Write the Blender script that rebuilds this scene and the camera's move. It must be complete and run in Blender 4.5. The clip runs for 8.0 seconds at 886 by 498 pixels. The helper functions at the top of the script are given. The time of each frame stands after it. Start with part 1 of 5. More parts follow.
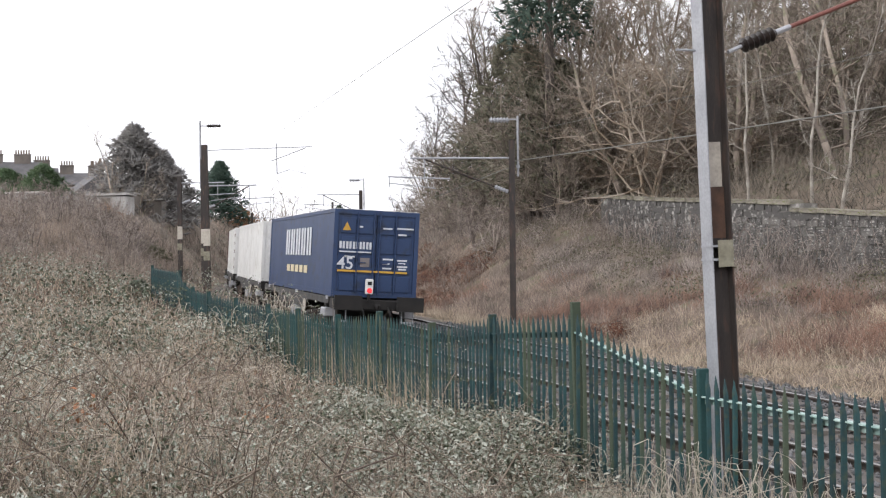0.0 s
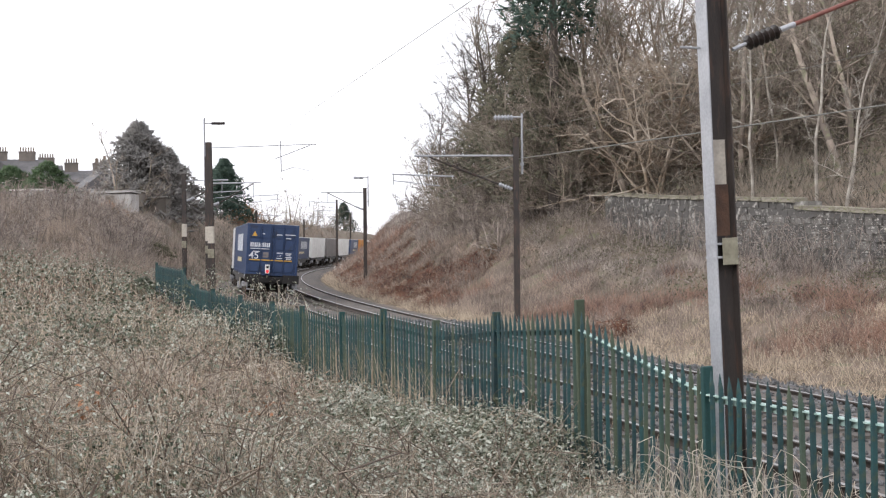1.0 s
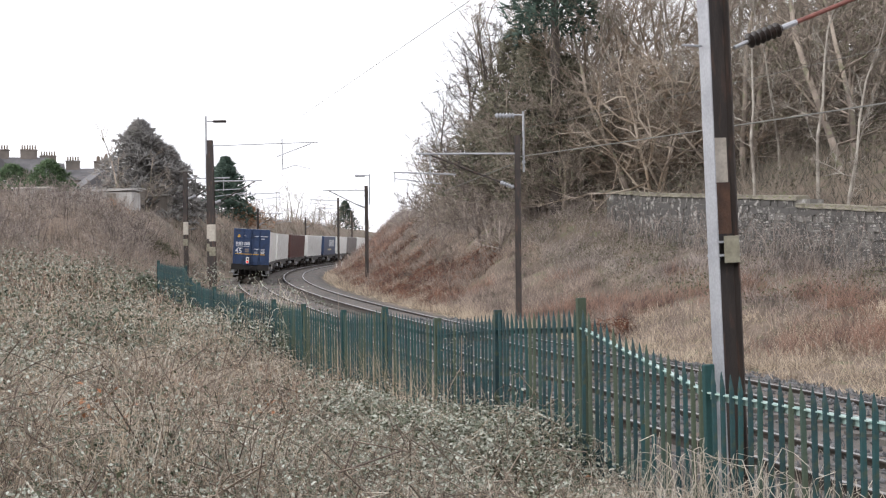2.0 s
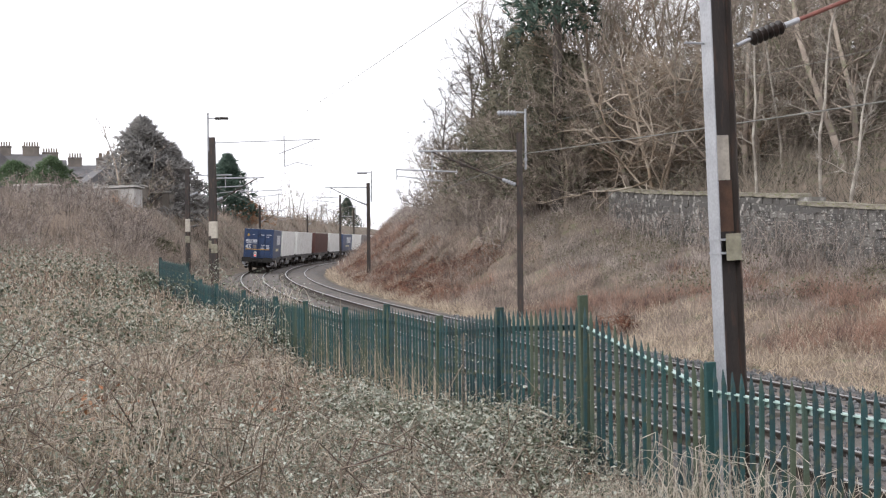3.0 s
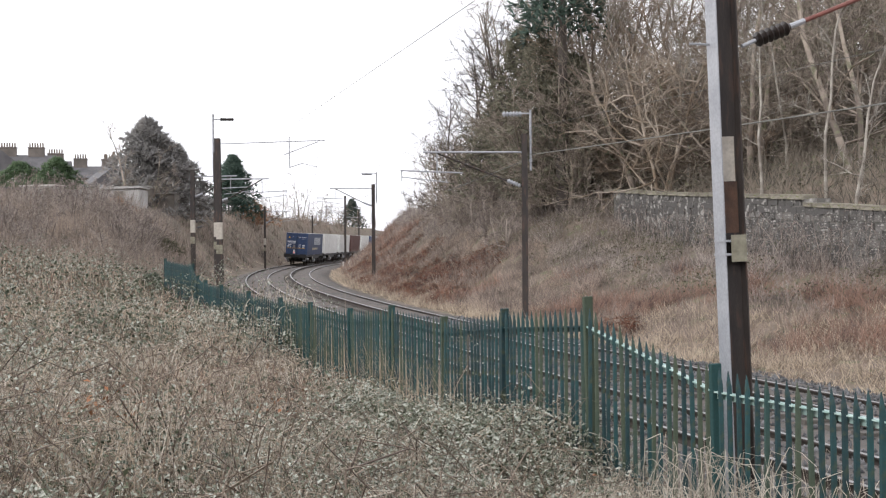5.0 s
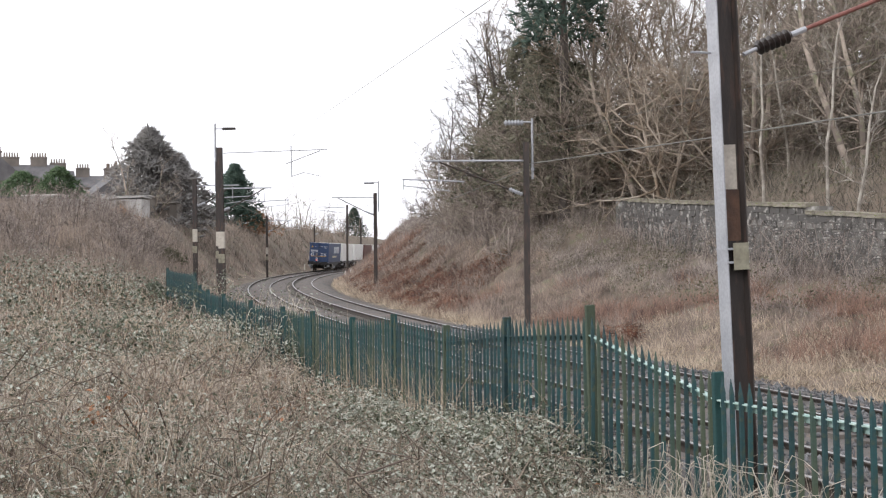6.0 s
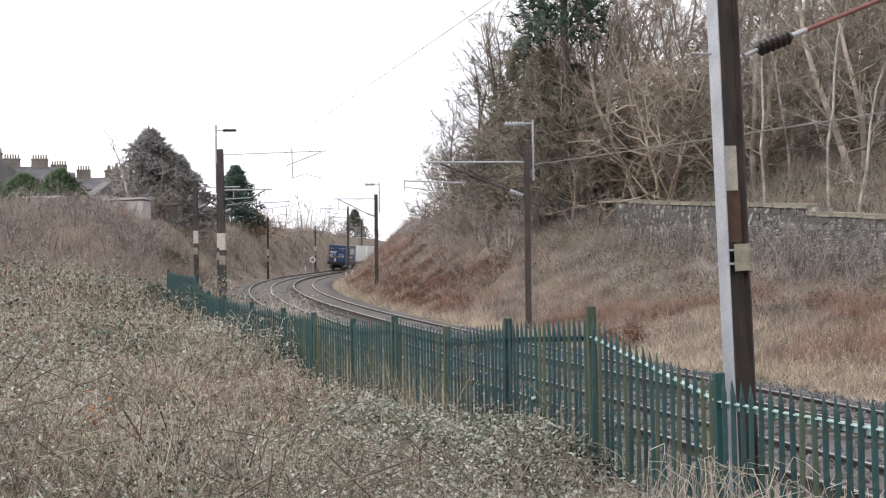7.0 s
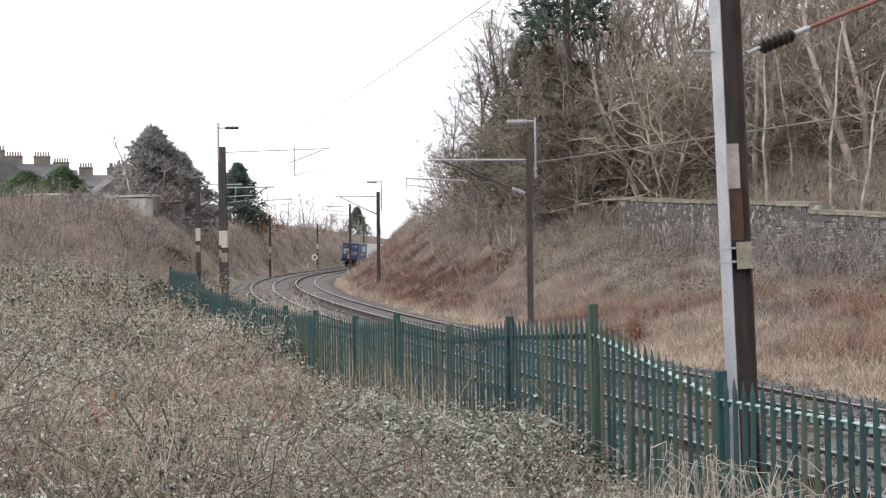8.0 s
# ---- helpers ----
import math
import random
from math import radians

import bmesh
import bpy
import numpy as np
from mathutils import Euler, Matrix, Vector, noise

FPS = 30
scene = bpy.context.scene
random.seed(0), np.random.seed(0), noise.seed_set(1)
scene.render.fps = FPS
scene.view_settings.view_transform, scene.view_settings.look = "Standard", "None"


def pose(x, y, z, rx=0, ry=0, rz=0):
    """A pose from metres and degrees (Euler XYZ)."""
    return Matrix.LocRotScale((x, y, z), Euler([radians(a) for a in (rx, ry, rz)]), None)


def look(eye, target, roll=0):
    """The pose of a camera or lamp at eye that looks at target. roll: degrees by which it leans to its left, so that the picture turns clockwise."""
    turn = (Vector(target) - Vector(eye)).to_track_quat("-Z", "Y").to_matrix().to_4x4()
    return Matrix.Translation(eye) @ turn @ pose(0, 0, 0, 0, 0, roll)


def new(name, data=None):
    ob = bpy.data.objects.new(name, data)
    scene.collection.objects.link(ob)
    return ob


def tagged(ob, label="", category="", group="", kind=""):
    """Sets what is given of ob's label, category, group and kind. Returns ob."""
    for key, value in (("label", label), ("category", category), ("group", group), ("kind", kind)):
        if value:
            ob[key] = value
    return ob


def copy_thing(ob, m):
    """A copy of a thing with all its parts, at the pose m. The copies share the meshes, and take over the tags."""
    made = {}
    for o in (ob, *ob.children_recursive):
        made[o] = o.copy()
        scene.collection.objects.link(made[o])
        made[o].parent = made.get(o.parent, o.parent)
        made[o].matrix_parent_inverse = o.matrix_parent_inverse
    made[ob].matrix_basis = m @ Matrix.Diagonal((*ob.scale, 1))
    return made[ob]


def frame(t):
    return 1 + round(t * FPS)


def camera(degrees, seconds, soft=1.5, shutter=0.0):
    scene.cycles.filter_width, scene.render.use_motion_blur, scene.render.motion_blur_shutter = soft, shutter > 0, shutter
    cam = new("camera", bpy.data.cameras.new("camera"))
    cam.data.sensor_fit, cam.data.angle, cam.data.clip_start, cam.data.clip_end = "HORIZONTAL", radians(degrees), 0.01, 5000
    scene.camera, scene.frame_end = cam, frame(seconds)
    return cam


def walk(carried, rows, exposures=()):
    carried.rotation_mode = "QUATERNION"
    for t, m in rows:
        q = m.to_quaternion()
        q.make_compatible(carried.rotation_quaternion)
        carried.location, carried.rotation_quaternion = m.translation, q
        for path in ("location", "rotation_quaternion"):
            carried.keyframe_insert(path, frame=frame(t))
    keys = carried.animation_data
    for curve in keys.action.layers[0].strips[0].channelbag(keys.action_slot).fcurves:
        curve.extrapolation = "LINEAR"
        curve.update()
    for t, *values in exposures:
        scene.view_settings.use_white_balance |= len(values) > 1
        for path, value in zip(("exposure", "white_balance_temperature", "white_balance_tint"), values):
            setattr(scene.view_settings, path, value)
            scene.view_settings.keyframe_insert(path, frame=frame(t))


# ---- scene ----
EYE = Vector((0.0, 0.0, 2.6))
cam = camera(40.94, 8.0, soft=1.25)


def aim(pan, tilt, roll):
    """Pose of the hand-held camera: pan to the left, tilt up and roll, in degrees."""
    return Matrix.Translation(EYE) @ pose(0, 0, 0, 90, 0, 0) @ pose(0, 0, 0, 0, pan, 0) @ pose(0, 0, 0, tilt, 0, 0) @ pose(0, 0, 0, 0, 0, roll)


walk(cam, [(t, aim(a, b, c)) for t, a, b, c in (
    (0.0, -0.835, -0.095, -0.53), (0.5, -0.701, -0.136, -0.54), (1.0, -0.636, -0.210, -0.50), (1.5, -0.606, -0.254, -0.51),
    (3.0, -0.475, -0.434, -0.41), (3.5, -0.447, -0.486, -0.40), (4.0, -0.355, -0.513, -0.39), (4.5, -0.270, -0.497, -0.34),
    (6.0, -0.142, 0.041, -0.50), (6.5, -0.112, 0.155, -0.55), (7.0, -0.101, 0.109, -0.55), (7.5, -0.049, 0.041, -0.50), (8.0, 0.0, 0.0, -0.50))],
     exposures=[(0.0, -0.07), (1.0, 0.02), (3.5, 0.02), (4.0, -0.07), (4.5, -0.07), (6.5, 0.0), (8.0, 0.0)])

# ---- light: an even, bright overcast ----
world = bpy.data.worlds.new("overcast_sky")
scene.world = world
world.use_nodes = True
wn, wl = world.node_tree.nodes, world.node_tree.links
sky = wn.new("ShaderNodeTexSky")
sky.sky_type, sky.sun_disc = "NISHITA", False
sky.sun_elevation, sky.sun_rotation, sky.air_density, sky.dust_density = radians(35), radians(-60), 1.0, 4.0
pale = wn.new("ShaderNodeHueSaturation")
pale.inputs["Saturation"].default_value, pale.inputs["Value"].default_value = 0.12, 0.12
wl.new(sky.outputs[0], pale.inputs["Color"])
cloud = wn.new("ShaderNodeMix")
cloud.data_type = "RGBA"
cloud.inputs["Factor"].default_value = 0.75
wl.new(pale.outputs[0], cloud.inputs["A"])
cloud.inputs["B"].default_value = (0.985, 0.985, 1.05, 1)
wl.new(cloud.outputs["Result"], wn["Background"].inputs["Color"])
wn["Background"].inputs["Strength"].default_value = 1.68
sun = new("sun", bpy.data.lights.new("sun", "SUN"))
sun.data.energy, sun.data.angle, sun.data.color = 1.2, radians(14), (1.0, 0.96, 0.9)
sun.matrix_world = look((-40, -25, 40), (0, 20, 0))
scene.view_settings.exposure = 0.0


# ---- materials ----
def mat(name, a, b=None, rough=0.8, metal=0.0, scale=3.0, bump=0.0, fine=40.0, third=None, island=0.0, rand=0.0, stretch=None):
    """A surface of two colours mixed by coarse noise, with a fine grain, an optional third colour as blotches, and fine relief."""
    m = bpy.data.materials.new(name)
    m.use_nodes = True
    n, l = m.node_tree.nodes, m.node_tree.links
    bs = n["Principled BSDF"]
    bs.inputs["Roughness"].default_value, bs.inputs["Metallic"].default_value = rough, metal
    b = b or tuple(c * 0.7 for c in a)
    tc = n.new("ShaderNodeTexCoord")
    src = tc.outputs["Object"]
    if stretch:
        mp = n.new("ShaderNodeMapping")
        mp.inputs["Scale"].default_value = stretch
        l.new(src, mp.inputs["Vector"])
        src = mp.outputs[0]
    big = n.new("ShaderNodeTexNoise")
    big.inputs["Scale"].default_value, big.inputs["Detail"].default_value = scale, 5
    small = n.new("ShaderNodeTexNoise")
    small.inputs["Scale"].default_value, small.inputs["Detail"].default_value = fine, 3
    l.new(src, big.inputs["Vector"]), l.new(src, small.inputs["Vector"])
    ramp = n.new("ShaderNodeMapRange")
    ramp.inputs["From Min"].default_value, ramp.inputs["From Max"].default_value = 0.35, 0.65
    fac = big.outputs["Fac"]
    if island:
        geo = n.new("ShaderNodeNewGeometry")
        add = n.new("ShaderNodeMath")
        add.operation = "MULTIPLY_ADD"
        add.inputs[1].default_value, add.inputs[2].default_value = island, -island / 2
        l.new(geo.outputs["Random Per Island"], add.inputs[0])
        sm = n.new("ShaderNodeMath")
        l.new(add.outputs[0], sm.inputs[0]), l.new(fac, sm.inputs[1])
        fac = sm.outputs[0]
    if rand:
        oi = n.new("ShaderNodeObjectInfo")
        add = n.new("ShaderNodeMath")
        add.operation = "MULTIPLY_ADD"
        add.inputs[1].default_value, add.inputs[2].default_value = rand, -rand / 2
        l.new(oi.outputs["Random"], add.inputs[0])
        sm = n.new("ShaderNodeMath")
        l.new(add.outputs[0], sm.inputs[0]), l.new(fac, sm.inputs[1])
        fac = sm.outputs[0]
    l.new(fac, ramp.inputs["Value"])
    mix = n.new("ShaderNodeMix")
    mix.data_type = "RGBA"
    mix.inputs["A"].default_value, mix.inputs["B"].default_value = (*a, 1), (*b, 1)
    l.new(ramp.outputs[0], mix.inputs["Factor"])
    out = mix.outputs["Result"]
    if third:
        spot = n.new("ShaderNodeTexNoise")
        spot.inputs["Scale"].default_value, spot.inputs["Detail"].default_value = scale * 2.3, 6
        l.new(src, spot.inputs["Vector"])
        r2 = n.new("ShaderNodeMapRange")
        r2.inputs["From Min"].default_value, r2.inputs["From Max"].default_value = 0.54, 0.66
        l.new(spot.outputs["Fac"], r2.inputs["Value"])
        m2 = n.new("ShaderNodeMix")
        m2.data_type = "RGBA"
        l.new(r2.outputs[0], m2.inputs["Factor"]), l.new(out, m2.inputs["A"])
        m2.inputs["B"].default_value = (*third, 1)
        out = m2.outputs["Result"]
    grain = n.new("ShaderNodeHueSaturation")
    gr = n.new("ShaderNodeMapRange")
    gr.inputs["To Min"].default_value, gr.inputs["To Max"].default_value = 0.72, 1.28
    l.new(small.outputs["Fac"], gr.inputs["Value"]), l.new(gr.outputs[0], grain.inputs["Value"]), l.new(out, grain.inputs["Color"])
    l.new(grain.outputs[0], bs.inputs["Base Color"])
    if bump:
        bp = n.new("ShaderNodeBump")
        bp.inputs["Strength"].default_value, bp.inputs["Distance"].default_value = bump, 0.03
        l.new(small.outputs["Fac"], bp.inputs["Height"]), l.new(bp.outputs[0], bs.inputs["Normal"])
    return m


M_SOIL = mat("dead_grass_soil", (0.22, 0.172, 0.132), (0.11, 0.087, 0.068), 0.95, scale=0.6, bump=0.8, fine=9, third=(0.14, 0.14, 0.08))
M_BALLAST = mat("ballast", (0.135, 0.12, 0.11), (0.075, 0.07, 0.066), 0.9, scale=1.2, bump=1.0, fine=22, third=(0.16, 0.12, 0.095))
M_STONE_BED = mat("ballast_stone", (0.165, 0.165, 0.17), (0.055, 0.056, 0.06), 0.9, scale=2, fine=30, island=0.55)
M_SLEEPER = mat("sleeper_concrete", (0.15, 0.135, 0.12), (0.10, 0.09, 0.08), 0.9, scale=3, bump=0.3, rand=0.4)
M_RAIL_SIDE = mat("rail_rust", (0.05, 0.037, 0.03), (0.034, 0.027, 0.024), 0.85, scale=4, bump=0.3)
M_RAIL_TOP = mat("rail_polished", (0.40, 0.40, 0.41), (0.30, 0.29, 0.28), 0.4, 0.8, scale=6)
M_GREEN = mat("green_fence_paint", (0.0035, 0.026, 0.032), (0.008, 0.055, 0.060), 0.55, scale=3.5, bump=0.1, third=(0.045, 0.06, 0.035), rand=0.3)
M_GREEN_OLD = mat("algae_fence_paint", (0.055, 0.075, 0.048), (0.010, 0.054, 0.054), 0.7, scale=1.5, bump=0.2, rand=0.5)
# fence rail paint with the light on its upward face put into the colour
M_GREEN_LIT = mat("lit_fence_rail", (0.48, 0.60, 0.57), (0.30, 0.46, 0.43), 0.45, scale=8)
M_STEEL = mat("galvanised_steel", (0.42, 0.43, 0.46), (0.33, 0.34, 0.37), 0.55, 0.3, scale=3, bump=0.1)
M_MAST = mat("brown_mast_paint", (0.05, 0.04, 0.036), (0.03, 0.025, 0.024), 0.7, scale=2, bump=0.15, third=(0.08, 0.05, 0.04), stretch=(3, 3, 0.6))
M_PATCH = mat("primer_patch", (0.52, 0.48, 0.42), (0.42, 0.38, 0.33), 0.8, scale=8)
M_RUST = mat("rust_patch", (0.125, 0.07, 0.047), (0.065, 0.042, 0.034), 0.9, scale=5, bump=0.3)
M_BRASS = mat("weathered_plate", (0.29, 0.275, 0.21), (0.18, 0.165, 0.12), 0.7, scale=9)
M_INSUL = mat("brown_insulator", (0.035, 0.025, 0.022), (0.02, 0.016, 0.015), 0.35, scale=6)
M_RED = mat("red_oxide_tube", (0.24, 0.085, 0.065), (0.15, 0.055, 0.045), 0.6, scale=6)
M_WIRE = mat("weathered_wire", (0.20, 0.20, 0.18), (0.15, 0.15, 0.14), 0.6, 0.3)
M_BLUE = mat("blue_container_paint", (0.017, 0.041, 0.112), (0.024, 0.052, 0.13), 0.5, scale=1.2, third=(0.02, 0.034, 0.075), bump=0.03)
M_WHITE = mat("white_container_paint", (0.74, 0.74, 0.73), (0.64, 0.64, 0.63), 0.5, scale=1.0, third=(0.58, 0.57, 0.54))
M_MAROON = mat("maroon_container_paint", (0.10, 0.035, 0.03), (0.075, 0.03, 0.027), 0.55, scale=1.2)
M_GREY = mat("grey_container_paint", (0.20, 0.18, 0.18), (0.15, 0.14, 0.14), 0.55, scale=1.2)
M_ORANGE = mat("orange_container_paint", (0.55, 0.22, 0.03), (0.45, 0.18, 0.03), 0.55, scale=1.2)
M_LOGO = mat("white_lettering", (0.68, 0.70, 0.74), (0.55, 0.58, 0.64), 0.5, scale=5)
M_CREAM = mat("cream_lettering", (0.70, 0.62, 0.42), (0.6, 0.52, 0.34), 0.5, scale=5)
M_YELLOW = mat("amber_marking", (0.62, 0.36, 0.05), (0.5, 0.29, 0.05), 0.5, scale=5)
M_BLACK = mat("grimy_black_steel", (0.008, 0.0075, 0.0075), (0.016, 0.014, 0.013), 0.75, scale=3, bump=0.1)
M_WAGON = mat("grey_wagon_steel", (0.07, 0.068, 0.068), (0.035, 0.033, 0.033), 0.7, scale=2.5, bump=0.1)
M_LAMP = mat("red_lamp_glass", (0.6, 0.04, 0.05), (0.5, 0.03, 0.04), 0.3)
M_LAMP.node_tree.nodes["Principled BSDF"].inputs["Emission Color"].default_value = (1, 0.05, 0.06, 1)
M_LAMP.node_tree.nodes["Principled BSDF"].inputs["Emission Strength"].default_value = 0.6
M_WALL = mat("rubble_stone", (0.17, 0.16, 0.15), (0.095, 0.09, 0.086), 0.92, scale=1.6, bump=0.8, fine=14, third=(0.40, 0.385, 0.36), rand=0.7)
M_MORTAR = mat("old_mortar", (0.20, 0.19, 0.175), (0.115, 0.11, 0.10), 0.95, scale=1.1, bump=0.8, fine=18, third=(0.38, 0.37, 0.35))
M_COPE = mat("coping_stone", (0.28, 0.255, 0.21), (0.18, 0.16, 0.135), 0.9, scale=2, bump=0.5, third=(0.17, 0.19, 0.07), rand=0.3)


# ---- building helpers ----
def link(name, me, material, parent=None, label="", kind=""):
    ob = new(name, me)
    if material and not me.materials:
        me.materials.append(material)
    if parent:
        ob.parent = parent
    if label:
        ob["label"] = label
    if kind:
        ob["kind"] = kind
    return ob


def part(name, bm, material, parent=None, label="", smooth=False):
    """Links a bmesh as one mesh object under a thing."""
    me = bpy.data.meshes.new(name)
    bm.to_mesh(me)
    bm.free()
    if smooth:
        me.shade_smooth()
    return link(name, me, material, parent, label)


def from_arrays(name, v, f):
    """A mesh from an array of points and an array of faces of equal size."""
    me = bpy.data.meshes.new(name)
    v, f = np.asarray(v, np.float32), np.asarray(f, np.int32)
    me.vertices.add(len(v)), me.loops.add(f.size), me.polygons.add(len(f))
    me.vertices.foreach_set("co", v.ravel())
    me.loops.foreach_set("vertex_index", f.ravel())
    me.polygons.foreach_set("loop_start", np.arange(0, f.size, f.shape[1], dtype=np.int32))
    me.update(calc_edges=True)
    return me


def thing(name, m, label, category, group=""):
    ob = new(name)
    ob.matrix_basis = m
    ob.empty_display_size = 0.2
    return tagged(ob, label, category, group)


def box(bm, x0, x1, y0, y1, z0, z1, m=None, bevel=0.0):
    c = bmesh.ops.create_cube(bm, size=1.0)["verts"]
    bmesh.ops.scale(bm, vec=(x1 - x0, y1 - y0, z1 - z0), verts=c)
    bmesh.ops.translate(bm, vec=((x0 + x1) / 2, (y0 + y1) / 2, (z0 + z1) / 2), verts=c)
    if bevel:
        bmesh.ops.bevel(bm, geom=list({e for v in c for e in v.link_edges}), offset=bevel, segments=1, affect="EDGES")
        return None
    if m:
        bmesh.ops.transform(bm, matrix=m, verts=c)
    return c


def rod(bm, a, b, r, n=8, r2=None):
    a, b = Vector(a), Vector(b)
    d = b - a
    m = Matrix.Translation((a + b) / 2) @ d.to_track_quat("Z", "Y").to_matrix().to_4x4()
    return bmesh.ops.create_cone(bm, cap_ends=True, segments=n, radius1=r, radius2=r if r2 is None else r2, depth=d.length, matrix=m)["verts"]


def boxes(*args, bevel=0.0):
    bm = bmesh.new()
    for a in args:
        box(bm, *a, bevel=bevel)
    return bm


def rods(*args):
    bm = bmesh.new()
    for a in args:
        rod(bm, *a)
    return bm


# ---- the line of the railway: s metres along it, o metres to the right of its middle ----
SS = np.arange(-120.0, 520.0, 0.5)
_sc = np.clip(SS, 0, 138) / 100
TH = radians(-20.02) + 0.1867 * _sc + 0.0683 * _sc ** 2
_dx, _dy = np.sin(TH) * 0.5, np.cos(TH) * 0.5
CX = np.concatenate([[0], np.cumsum(_dx[:-1])])
CY = np.concatenate([[0], np.cumsum(_dy[:-1])])
CX += 9.78 - np.interp(0, SS, CX)
CY += 4.0 - np.interp(0, SS, CY)


def P(s, o, z=0.0):
    th = np.interp(s, SS, TH)
    return Vector((float(np.interp(s, SS, CX) + o * math.cos(th)), float(np.interp(s, SS, CY) - o * math.sin(th)), z))


def heading(s):
    return math.degrees(float(np.interp(s, SS, TH)))


def line_coords(x, y):
    """s and o of many points of the plan."""
    x, y = np.ravel(x), np.ravel(y)
    i = np.empty(len(x), int)
    for k in range(0, len(x), 4000):
        i[k:k + 4000] = np.argmin((x[k:k + 4000, None] - CX[None, ::2]) ** 2 + (y[k:k + 4000, None] - CY[None, ::2]) ** 2, axis=1) * 2
    c, s_ = np.cos(TH[i]), np.sin(TH[i])
    dx, dy = x - CX[i], y - CY[i]
    return SS[i] + dx * s_ + dy * c, dx * c - dy * s_


def smooth(x, a, b):
    t = np.clip((x - a) / (b - a), 0, 1)
    return t * t * (3 - 2 * t)


def lumps(x, y, size, seed=0.0):
    """Cheap smooth unevenness, about -1 to 1."""
    u, v = x / size + seed, y / size - seed * 1.7
    return (np.sin(u * 1.9 + 1.3 * np.sin(v * 1.3)) + np.sin(v * 2.3 + 1.1 * np.sin(u * 1.7 + 2)) + 0.6 * np.sin(u * 4.1 + v * 3.3)) / 2.6


FENCE_O = -4.35   # where the palisade stands
WALL_O = 14.2     # where the boundary wall stands on the far bank


def wall_base(s):
    return np.interp(s, [0, 24, 34, 46, 54, 62, 72, 88], [0.9, 1.5, 1.75, 2.35, 4.0, 5.7, 6.2, 5.1])


def wall_top(s):
    return np.interp(s, [0, 24, 34.6, 35.0, 46, 54], [2.6, 3.1, 3.72, 3.98, 4.54, 5.02])


def ground_height(x, y):
    s, o = line_coords(x, y)
    x, y = np.ravel(x), np.ravel(y)
    z = np.full(len(x), -0.36)
    bed = 1 - smooth(np.abs(o), 3.1, 4.0)
    z = z + 0.16 * bed
    # far bank with the wall, and the wooded ground behind it
    hb = wall_base(s)
    r = smooth(o, 5.0 - 0.9 * smooth(s, 75, 105), 15.5 - 2.5 * smooth(s, 70, 110)) * 1.06
    z += np.where(o > 0, np.minimum(r, 1) * (hb + 0.36), 0)
    step = np.where(s < 55, 1.0, 0.0) * (1 - smooth(s, 48, 55))
    z += np.where(o > WALL_O + 0.8, step * (wall_top(s) - wall_base(s) - 0.35), 0)
    z += np.where(o > 15, np.minimum(o - 15, 60) * (0.42 - 0.32 * smooth(s, 58, 90)), 0)
    # the field of brambles on this side, and the cutting's bank farther on
    ol = -o
    field = smooth(ol, 4.2, 7.5) * 0.55 + smooth(ol, 7, 16) * 0.65
    z += np.where(o < 0, field + 0.7 * smooth(ol, 5.5, 10) * smooth(s, 20, 42), 0)
    up = smooth(s + 0.5 * np.maximum(ol - 14, 0), 52, 84)
    bank = smooth(ol, 4.7, 11.8) * (3.3 + 1.6 * smooth(s, 95, 130)) + np.clip(ol - 16, 0, 60) * 0.03
    z += np.where(o < 0, up * bank, 0)
    far = smooth(np.hypot(x, y), 250, 900)
    rough = np.where(np.abs(o) > 4.5, 1.0, 0.0)
    z += rough * (0.10 * lumps(x, y, 2.3) + 0.22 * lumps(x, y, 8.0, 3.0) * smooth(np.abs(o), 6, 12))
    return z * (1 - far) + far * (4 + 3 * lumps(x, y, 300))


def axis(lo, hi, step, far, grow=1.22):
    a = list(np.arange(lo, hi + step / 2, step))
    d = step
    while a[-1] < far:
        d *= grow
        a.append(a[-1] + d)
    d = step
    while a[0] > -far:
        d *= grow
        a.insert(0, a[0] - d)
    return np.array(a)


gx, gy = axis(-38, 34, 0.55, 3500), axis(-2, 176, 0.65, 3500)
GX, GY = np.meshgrid(gx, gy)
GZ = ground_height(GX, GY).reshape(GX.shape)
nx, ny = len(gx), len(gy)
idx = np.arange(nx * ny).reshape(ny, nx)
quads = np.stack([idx[:-1, :-1], idx[:-1, 1:], idx[1:, 1:], idx[1:, :-1]], -1).reshape(-1, 4)
me = from_arrays("ground", np.stack([GX, GY, GZ], -1).reshape(-1, 3), quads)
me.shade_smooth()
ground = tagged(link("ground", me, M_SOIL), "rough ground of dead grass and soil beside the railway", "ground", kind="structure")


def z_at(x, y):
    return float(ground_height(np.array([x]), np.array([y]))[0])


# ---- track ----
LEFT, RIGHT, CANT = -1.55, 1.65, 3.4


def sweep(name, profile, s0, s1, o, step, material, parent, lift=0.0):
    """A section carried along the line; profile points are (right, up)."""
    st = np.arange(s0, s1 + step / 2, step)
    th = np.interp(st, SS, TH)
    x, y = np.interp(st, SS, CX), np.interp(st, SS, CY)
    v = []
    for px, pz in profile:
        v.append(np.stack([x + (o + px) * np.cos(th), y - (o + px) * np.sin(th), np.full(len(st), pz + lift)], -1))
    v = np.stack(v, 1)
    n, k = len(st), len(profile)
    i = np.arange(n * k).reshape(n, k)
    f = np.stack([i[:-1, :], np.roll(i, -1, 1)[:-1, :], np.roll(i, -1, 1)[1:, :], i[1:, :]], -1).reshape(-1, 4)
    return link(name, from_arrays(name, v.reshape(-1, 3), f), material, parent)


